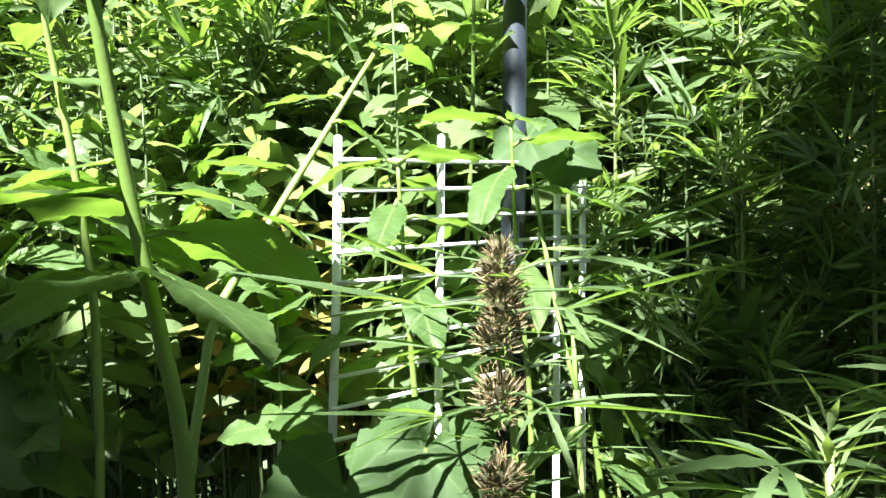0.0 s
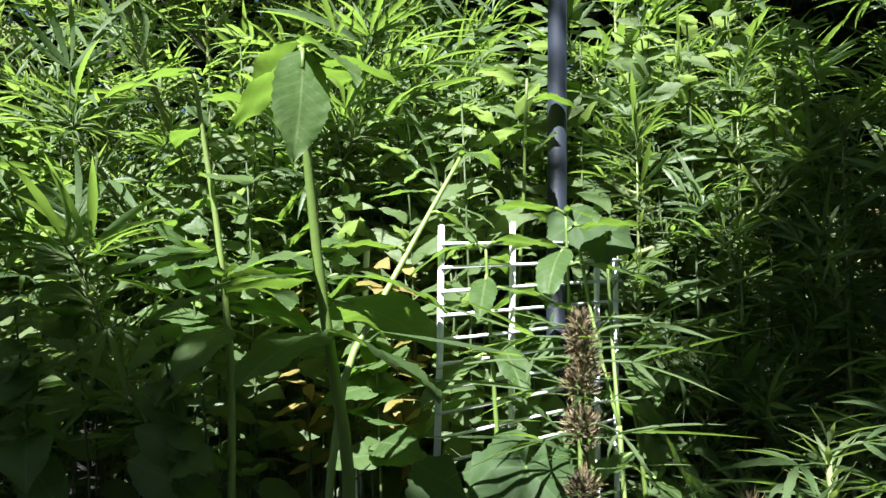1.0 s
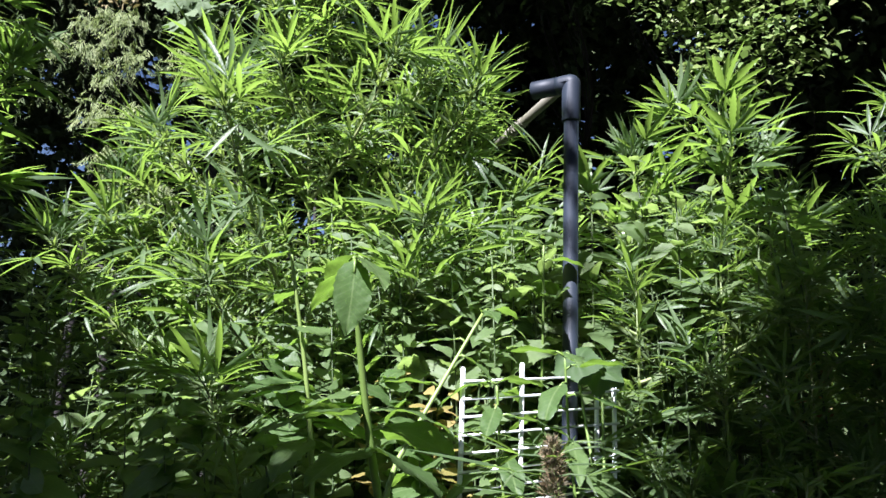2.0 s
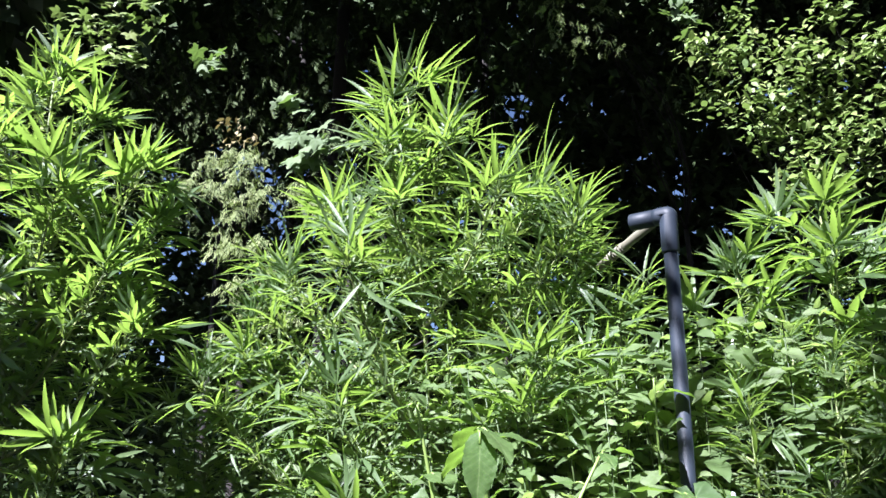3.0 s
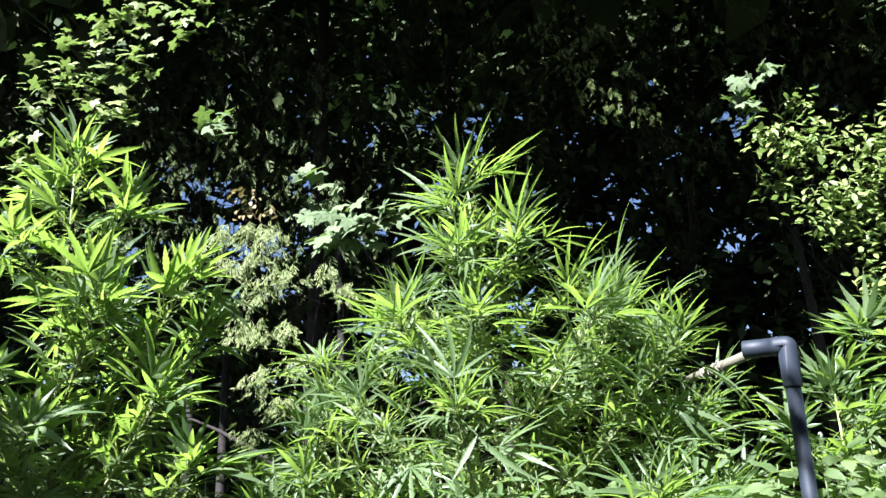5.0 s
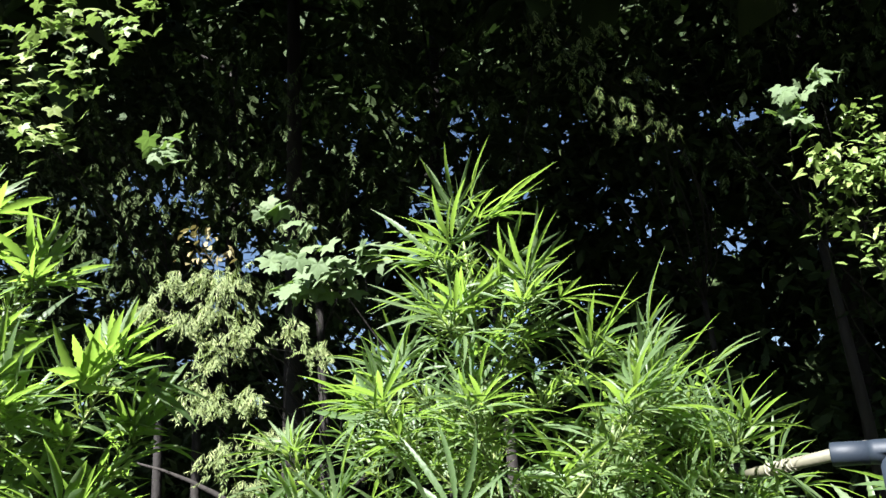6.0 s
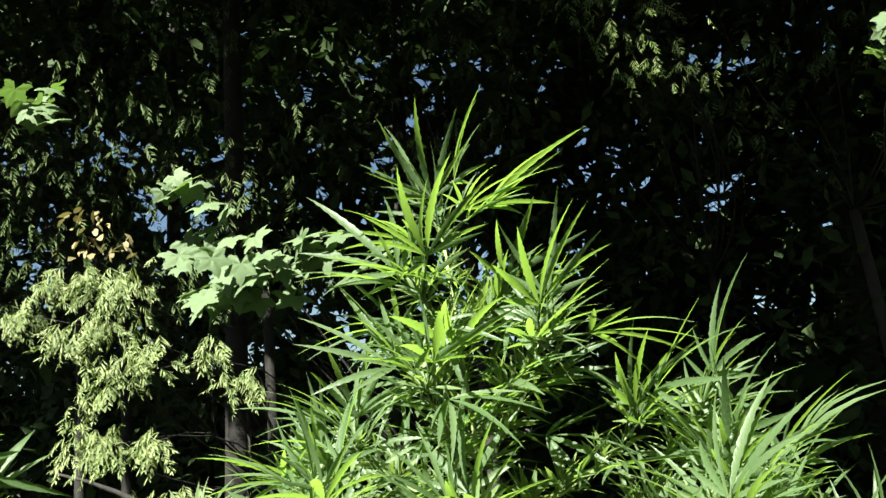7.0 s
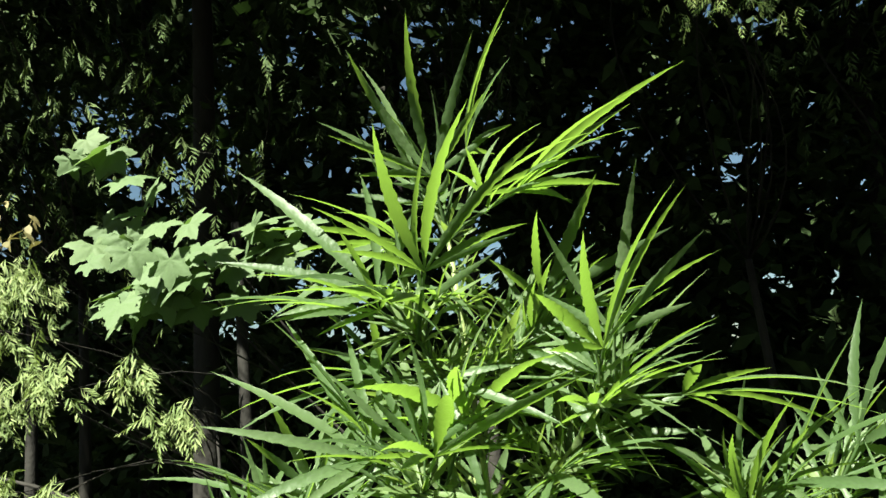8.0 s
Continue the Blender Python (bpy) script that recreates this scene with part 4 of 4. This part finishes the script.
for x, y, h in [(0.33, 1.12, 1.54), (0.52, 1.22, 1.64), (0.50, 1.2, 1.5)]:
    herb_plant((x + 0.03, y + 0.04, -0.02), (x, y, h), "dying herb with dry orange-brown leaves", R, HERB, M_DRY, 0.045, 8, 30, kind="dry", start=0.8)

for k in range(46):
    x, y = R.uniform(-1.3, -0.1), R.uniform(0.98, 1.3)
    herb_plant((x + 0.03, y + 0.04, -0.02), (x, y, R.uniform(1.55, 1.74) + 0.15 * (y - 1.0)), "small-leaved pale green herb in full sun", R, HERB, M_HERB, R.uniform(0.04, 0.07), 24, 2, start=0.74)
# made-up pale weeds that give bright specks between the dark stems
for k in range(22):
    x, y = R.uniform(0.5, 1.8), R.uniform(1.75, 2.2)
    herb_plant((x + 0.03, y + 0.04, -0.02), (x, y, R.uniform(1.3, 1.75)), "pale dry straw-coloured weed in sun", R, HERB, M_TAN, R.uniform(0.05, 0.08), 22, 10, kind="straw", start=0.5)

for x, y, h in [(-0.02, 0.98, 1.74), (-0.15, 1.0, 1.72), (0.05, 1.05, 1.79), (-0.3, 1.0, 1.70), (0.0, 0.9, 1.64), (-0.22, 0.93, 1.64), (-0.45, 1.02, 1.70), (-0.06, 0.93, 1.69), (0.03, 0.97, 1.72), (-0.12, 0.92, 1.66)]:
    herb_plant((x + 0.03, y + 0.04, -0.02), (x, y, h), "herb with broad pale toothed leaves in full sun", R, POINTED, M_HERB, 0.095, 7, 24, kind="pale_leaf", start=0.87)


# ---- pipe, wire panel, cane ----
def standpipe():
    x, y, top = 0.09, 0.95, 2.0
    pipe = thing("standpipe", (x, y, -0.02), "dark grey plastic standpipe with an elbow fitting on top", "pipe")
    part("riser", mesh_of("riser", *tube([(0, 0, 0), (0, 0, top - 0.03)], [0.01335, 0.01335], 28), M_PIPE, True), pipe)
    z0 = top + 0.02
    side = Vector((-0.965, 0.26, 0.0)).normalized()
    bend = [Vector((0, 0, z0 - 0.078)), Vector((0, 0, z0 - 0.0755)), Vector((0, 0, z0 - 0.005))]
    for k in range(1, 7):
        a = k / 6 * math.pi / 2
        c = Vector((0, 0, z0 - 0.005)) + side * 0.003
        bend.append(c - side * 0.003 * math.cos(a) + Vector((0, 0, 0.003 * math.sin(a))))
    bend += [bend[-1] + side * 0.016, bend[-1] + side * 0.026]
    radii = [0.0160, 0.0168] + [0.0174] * 8 + [0.0166]
    elbow = part("elbow", mesh_of("elbow", *tube(bend, radii, 28), M_PIPE, True), pipe, "dark grey elbow fitting")
    s0 = bend[-2]
    s1 = s0 + side * 0.058
    part("stub", mesh_of("stub", *tube([s0, s1 - side * 0.0015, s1, s1, s1 - side * 0.03], [0.0166, 0.0172, 0.0166, 0.0135, 0.0132], 28), M_PIPE, True), elbow, "short open pipe end")


standpipe()


def wire_panel():
    """A white wire shelf panel standing on end: long rods and cross wires."""
    a, b = Vector((-0.03, 0.69, 0)), Vector((0.165, 0.915, 0))
    d = (b - a).normalized()
    wide = (b - a).length
    panel = thing("wire_shelf_panel", a, "white vinyl-coated wire shelf panel propped upright among plants", "wire panel")
    nrm = Vector((d.y, -d.x, 0))
    rods = [(0.0, 1.206, 1.452), (0.36 * wide, -0.02, 1.467), (0.87 * wide, -0.02, 1.483), (wide, -0.02, 1.487)]
    for s, z0, z1 in rods:
        p = d * s
        part("rod", mesh_of("rod", *tube([p + Vector((0, 0, z0)), p + Vector((0.001, 0, (z0 + z1) / 2)), p + Vector((0, 0, z1 - 0.002)), p + Vector((0, 0, z1))], [0.0036, 0.0036, 0.0036, 0.002], 10), M_WIRE, True), panel)
    z = 1.208
    k = 0
    while z < 1.44:
        off = nrm * 0.0046
        part("cross_wire", mesh_of("cross_wire", *tube([d * -0.003 + off + Vector((0, 0, z)), d * (wide + 0.006) + off + Vector((0, 0, z + 0.03 + 0.0015 * math.sin(k)))], [0.0019, 0.0019], 8), M_WIRE, True), panel)
        z += 0.0248
        k += 1


wire_panel()


def cane():
    p0, p1 = Vector((0.066, 0.985, 2.006)), Vector((-0.075, 1.15, 1.978))
    base = p0
    ob = thing("cane", base, "weathered wooden cane tied with twine beside a pipe", "stake")
    part("shaft", mesh_of("shaft", *tube([q - base for q in (p1 + (p1 - p0) * 0.15, p1, p0)], [0.0088, 0.0093, 0.0100], 12), M_CANE, True), ob)
    for k in range(7):
        q = p0.lerp(p1, 0.62 + 0.045 * k)
        ax = (p1 - p0).normalized()
        e = ax.cross(Vector((0, 0, 1))).normalized()
        u = ax.cross(e)
        ringp = [q - base + (e * math.cos(w * 0.7) + u * math.sin(w * 0.7)) * 0.0104 + ax * 0.0011 * w for w in range(10)]
        part("twine", mesh_of("twine", *tube(ringp, [0.0016] * 10, 5), M_TWINE, True), ob)


cane()


def stake(base, top, r, mat, label, name="plant_stake"):
    base, top = Vector(base), Vector(top)
    ob = thing(name, base, label, "stake")
    part("shaft", mesh_of("shaft", *tube([Vector((0, 0, 0)), (top - base) * 0.5 + Vector((0.003, 0, 0)), top - base - Vector((0, 0, 0.004)), top - base], [r, r, r, r * 0.5], 10), mat, True), ob)


stake((0.155, 1.30, -0.02), (0.16, 1.31, 1.86), 0.005, M_WIRE, "thin white plant stake standing among hemp plants")
stake((-0.19, 0.96, -0.02), (-0.173, 0.95, 1.468), 0.0042, M_WIRE, "thin white rod standing in yellowing weeds")


def dead_twig():
    base = Vector((-0.13, 0.6, -0.02))
    ob = thing("dead_twig", base, "pale bent dead twig standing in shade", "twig")
    q = [(0, 0, 0), (0.005, 0, 1.0), (0.012, 0, 1.16), (0.024, 0, 1.21), (0.036, 0.0, 1.222), (0.052, 0, 1.239)]
    part("shaft", mesh_of("shaft", *tube(q, [0.0022, 0.002, 0.0016, 0.0012, 0.001, 0.0005], 6), M_CANE, True), ob)


dead_twig()


# ---- flower spike, tall stalks, large leaves in the foreground ----
def flower_spike(base, top, label, rng, spike=0.17, wide=0.0128, leaf=0.11):
    base, top = Vector(base), Vector(top)
    plant = thing("hemp_flower_plant", base, label, "plant", "hemp plants")
    pts = curve(base, top, (0.02, 0.02, 0), 12)
    part("stem", mesh_of("stem", *tube([p - base for p in pts], [0.0055 * (1 - 0.5 * i / 12) for i in range(13)], 8), M_STEM, True), plant)
    bract = blade(1.0, 0.42, -0.2, 0.5, 3)
    hair = blade(1.0, 0.06, -0.9, 0.3, 3)
    groups = [(0.05, 0.55), (0.14, 0.85), (0.24, 0.9), (0.36, 1.1), (0.46, 1.1), (0.72, 1.15), (0.80, 1.2), (1.14, 1.0), (1.22, 1.1)]
    for gs, gw in groups:
        c = top - Vector((0, 0, spike * 0.75 * gs))
        c += Vector((rng.uniform(-0.003, 0.003), rng.uniform(-0.003, 0.003), 0))
        bracts, hairs = [], []
        for _ in range(70):
            u = Vector((rng.gauss(0, 1), rng.gauss(0, 1), rng.gauss(0.2, 0.8))).normalized()
            p = c + Vector((u.x * wide * gw * 0.6, u.y * wide * gw * 0.6, u.z * 0.008))
            bracts.append((0, aimed(p - base, u + Vector((0, 0, 0.6)), u, rng.uniform(0.006, 0.013), rng.uniform(-0.6, 0.6))))
        for _ in range(150):
            u = Vector((rng.gauss(0, 1), rng.gauss(0, 1), rng.gauss(0.3, 0.8))).normalized()
            p = c + Vector((u.x * wide * gw * 0.72, u.y * wide * gw * 0.72, u.z * 0.010))
            hairs.append((0, aimed(p - base, u + Vector((rng.uniform(-0.7, 0.7), rng.uniform(-0.7, 0.7), 0.6)), u, rng.uniform(0.006, 0.014), rng.uniform(-1.5, 1.5))))
        cl = part("flower_bud", mesh_of("flower_bud", *scatter([bract], bracts), M_BRACT), plant, "resinous brown-green flower bud", "stuff")
        part("pistil_tuft", mesh_of("pistil_tuft", *scatter([hair], hairs), M_BUD), cl, "dry tan hairs", "stuff")
    places = []
    for k in range(26):
        s = k / 25
        p = top - Vector((0, 0, spike * 1.5 * s))
        a = k * 2.4 + 0.4
        out = Vector((math.cos(a), math.sin(a), rng.uniform(0.0, 0.45)))
        places.append((k % 4, aimed(p, out, (0, 0, 1), leaf * rng.uniform(0.35, 0.7), rng.uniform(-0.3, 0.3))))
    for az, up, size, dz in [(8, 0.25, 1.5, 0.015), (20, 0.15, 1.3, 0.03), (-15, 0.1, 1.2, 0.04), (185, 0.12, 1.15, 0.02), (200, 0.0, 1.25, 0.035), (170, -0.1, 1.1, 0.06), (-40, -0.1, 1.1, 0.09), (215, -0.1, 1.1, 0.1)]:
        a = radians(az)
        places.append((2, aimed(top - Vector((0, 0, dz)), (math.cos(a), math.sin(a), up), (0, 0, 1), leaf * size, rng.uniform(-0.2, 0.2))))
    leafage(plant, "slim_hemp_leaf", SLIM, M_HEMP, places, 40)
    return plant


R = random.Random(3)
flower_spike((0.14, 0.66, -0.02), (0.112, 0.6, 1.352), "ripe hemp flower spike with tan hairs and slender leaves", R)
flower_spike((0.22, 0.45, -0.02), (0.212, 0.42, 1.228), "low hemp flower spike with tan hairs", R, 0.12, 0.012, 0.06)


def tall_stalk(base, knots, r, label, leaves, rng, mat=M_BROAD, shapes=OVATE):
    """A tall single stalk through a few knots, with leaves (height, azimuth, size, pitch)."""
    base = Vector(base)
    plant = thing("tall_stalk", base, label, "plant", "tall stalks")
    pts = []
    ks = [base] + [Vector(k) for k in knots]
    for i in range(len(ks) - 1):
        for j in range(6):
            pts.append(ks[i].lerp(ks[i + 1], j / 6))
    pts.append(ks[-1])
    for _ in range(2):
        pts = [pts[0]] + [(pts[i - 1] + pts[i] * 2 + pts[i + 1]) / 4 for i in range(1, len(pts) - 1)] + [pts[-1]]
    n = len(pts) - 1
    part("stem", mesh_of("stem", *tube([p - base for p in pts], [r * (1 - 0.55 * i / n) for i in range(n + 1)], 10), M_STEM, True), plant)
    for z, az, size, pitch in leaves:
        p = min(pts, key=lambda q: abs(q.z - z))
        a, e = radians(az), radians(pitch)
        out = Vector((math.cos(a) * math.cos(e), math.sin(a) * math.cos(e), math.sin(e)))
        stalk_end = p + (out + Vector((0, 0, 0.25))).normalized() * size * 0.28
        i = rng.randrange(len(shapes))
        leaf = part("leaf", shared_mesh(("stalk_leaf" if shapes is OVATE else "pointed_leaf") + mat.name, shapes, i, mat), plant)
        leaf.matrix_basis = Matrix.Translation(-base) @ aimed(stalk_end, out, (0, 0, 1), size, rng.uniform(-0.3, 0.3))
        part("leaf_stalk", mesh_of("leaf_stalk", *tube([p - base, (p + stalk_end) / 2 - base + Vector((0, 0, 0.003)), stalk_end - base], [0.0022, 0.0018, 0.0015], 6), M_STEM, True), plant)
    return plant


tall_stalk((-0.08, 0.64, -0.02), [(-0.085, 0.57, 1.2), (-0.107, 0.53, 1.36), (-0.113, 0.49, 1.48), (-0.11, 0.46, 1.56)], 0.0066, "thick pale green stalk with broad drooping heart-shaped leaves",
           [(1.565, 292, 0.075, -72), (1.56, 325, 0.068, -25), (1.555, 140, 0.056, -15), (1.55, 80, 0.062, 10), (1.545, 20, 0.062, 5), (1.545, 178, 0.06, -35),
            (1.40, 190, 0.062, -10), (1.38, 20, 0.087, 0), (1.385, 215, 0.11, -8), (1.375, 150, 0.10, 0), (1.36, 62, 0.12, -6), (1.345, 335, 0.10, -18), (1.33, 250, 0.09, -12)], R)
tall_stalk((-0.25, 0.8, -0.02), [(-0.275, 0.75, 1.28), (-0.29, 0.72, 1.45), (-0.31, 0.68, 1.62)], 0.0055, "slender green stalk with broad leaves",
           [(1.62, 230, 0.062, -20), (1.6, 40, 0.062, 10), (1.55, 140, 0.062, 0), (1.5, 320, 0.068, -10), (1.43, 200, 0.074, -10), (1.36, 20, 0.081, -10), (1.32, 260, 0.081, -20), (1.41, 205, 0.11, -10), (1.38, 325, 0.11, -10), (1.36, 62, 0.10, -5), (1.345, 145, 0.10, -5)], R)
tall_stalk((-0.16, 0.62, -0.02), [(-0.13, 0.65, 1.28), (-0.08, 0.70, 1.40), (-0.02, 0.76, 1.54)], 0.005, "leaning pale green stalk with sunlit leaves",
           [(1.54, 300, 0.062, -10), (1.53, 60, 0.062, 15), (1.5, 180, 0.062, 0), (1.46, 340, 0.062, -20), (1.42, 210, 0.068, 5), (1.36, 20, 0.068, -10)], R, shapes=POINTED)
tall_stalk((0.02, 1.0, -0.02), [(0.03, 0.98, 1.3), (0.045, 0.94, 1.5), (0.05, 0.9, 1.68)], 0.004, "thin dark green stalk with toothed leaves",
           [(1.68, 200, 0.056, 10), (1.66, 20, 0.056, 10), (1.63, 110, 0.056, 0), (1.6, 290, 0.062, -5), (1.55, 190, 0.062, -10), (1.5, 350, 0.062, -10), (1.42, 250, 0.062, 0)], R, shapes=POINTED)


tall_stalk((0.05, 0.76, -0.02), [(0.03, 0.74, 1.2), (0.02, 0.72, 1.34), (0.015, 0.71, 1.43)], 0.0035, "green weed with toothed pointed leaves before a wire panel",
           [(1.43, 200, 0.07, -10), (1.43, 330, 0.075, 0), (1.42, 80, 0.06, 10), (1.40, 270, 0.07, -30), (1.38, 10, 0.08, -10), (1.37, 170, 0.085, -10), (1.33, 300, 0.08, -30), (1.31, 220, 0.08, -20), (1.28, 20, 0.08, -20), (1.26, 150, 0.08, -10)], R, shapes=POINTED)
tall_stalk((0.13, 0.86, -0.02), [(0.12, 0.84, 1.2), (0.105, 0.81, 1.36), (0.10, 0.80, 1.48)], 0.0035, "green weed with toothed pointed leaves before a wire panel",
           [(1.48, 290, 0.08, -10), (1.48, 190, 0.08, 5), (1.47, 20, 0.075, 10), (1.44, 250, 0.08, -30), (1.42, 340, 0.085, -10), (1.39, 170, 0.08, -10), (1.36, 290, 0.08, -30), (1.33, 210, 0.08, -10), (1.29, 20, 0.08, -20)], R, shapes=POINTED)


tall_stalk((0.2, 0.78, -0.02), [(0.19, 0.74, 1.1), (0.17, 0.70, 1.25), (0.15, 0.68, 1.34)], 0.0035, "weed with large drooping leaves lit from behind",
           [(1.335, 355, 0.078, -20), (1.33, 300, 0.06, -35), (1.29, 30, 0.085, -60), (1.27, 345, 0.075, -50), (1.24, 10, 0.09, -40), (1.22, 200, 0.07, -30), (1.2, 330, 0.09, -30)], R)


def squash_plant():
    base = Vector((0.05, 0.72, -0.02))
    plant = thing("squash_plant", base, "climbing squash vine with large lobed light green leaves", "plant")
    shapes = [lobed_leaf(5, 0.16, 6, 60, 0.93, 0.03, 0.10, 0.05), lobed_leaf(5, 0.22, 6, 60, 0.93, 0.03, 0.25, 0.05)]
    pts = curve(base, (0.16, 0.8, 1.24), (0.05, 0, 0), 14)
    part("vine", mesh_of("vine", *tube([p - base for p in pts], [0.0028] * 15, 7), M_STEM, True), plant)
    for i, (x, y, z, size, tilt_x, turn) in enumerate([(0.012, 0.585, 1.197, 0.074, -52, 190), (0.15, 0.86, 1.465, 0.042, -60, 170), (0.112, 0.85, 1.478, 0.045, -55, 200), (0.062, 0.6, 1.222, 0.06, -55, 160)]):
        m = Matrix.Translation(Vector((x, y, z)) - base) @ Matrix.Rotation(radians(-tilt_x), 4, "X") @ Matrix.Rotation(radians(turn), 4, "Z") @ Matrix.Scale(size, 4)
        leaf = part("leaf", shared_mesh("squash", shapes, i % 2, M_SQUASH), plant)
        leaf.matrix_basis = m
        near = min(pts, key=lambda q: (q - Vector((x, y, z - 0.08))).length)
        q = curve(near, (x, y, z), (0, 0, -0.02), 6)
        part("leaf_stalk", mesh_of("leaf_stalk", *tube([p - base for p in q], [0.0024] * 7, 6), M_STEM, True), plant)


squash_plant()


def low_hemp(base, top, label, rng, size, n):
    base, top = Vector(base), Vector(top)
    plant = thing("young_hemp_plant", base, label, "plant", "hemp plants")
    pts = curve(base, top, (0.01, 0, 0), 8)
    part("stem", mesh_of("stem", *tube([p - base for p in pts], [0.004 * (1 - 0.5 * i / 8) for i in range(9)], 7), M_HEMPSTEM, True), plant)
    places = []
    for k in range(n):
        s = 0.89 + 0.11 * k / (n - 1)
        p = pts[0].lerp(pts[-1], s)
        a = k * 2.2
        places.append((rng.randrange(5), aimed(p, Vector((math.cos(a), math.sin(a), rng.uniform(0, 0.5))), (0, 0, 1), size * rng.uniform(0.7, 1.1), rng.uniform(-0.3, 0.3))))
    leafage(plant, "hemp_leaf", HEMP, M_HEMP, places, 60)
    tip = pts[-1] - base
    v, f = scatter(SHOOT, [(k % 4, aimed(tip - Vector((0, 0, 0.012 * k)), (math.cos(k * 2.0), math.sin(k * 2.0), 0), (0, 0, 1), 0.045)) for k in range(5)])
    part("young_leaves", mesh_of("young_leaves", v, f, M_YOUNG), plant, kind="stuff")


low_hemp((0.27, 0.50, -0.02), (0.272, 0.46, 1.262), "young hemp plant with broad leaves", R, 0.075, 18)
low_hemp((0.36, 0.55, -0.02), (0.355, 0.52, 1.285), "young hemp plant with broad leaves", R, 0.08, 18)
low_hemp((0.45, 0.68, -0.02), (0.40, 0.62, 1.32), "young hemp plant with shaded leaves", R, 0.085, 18)
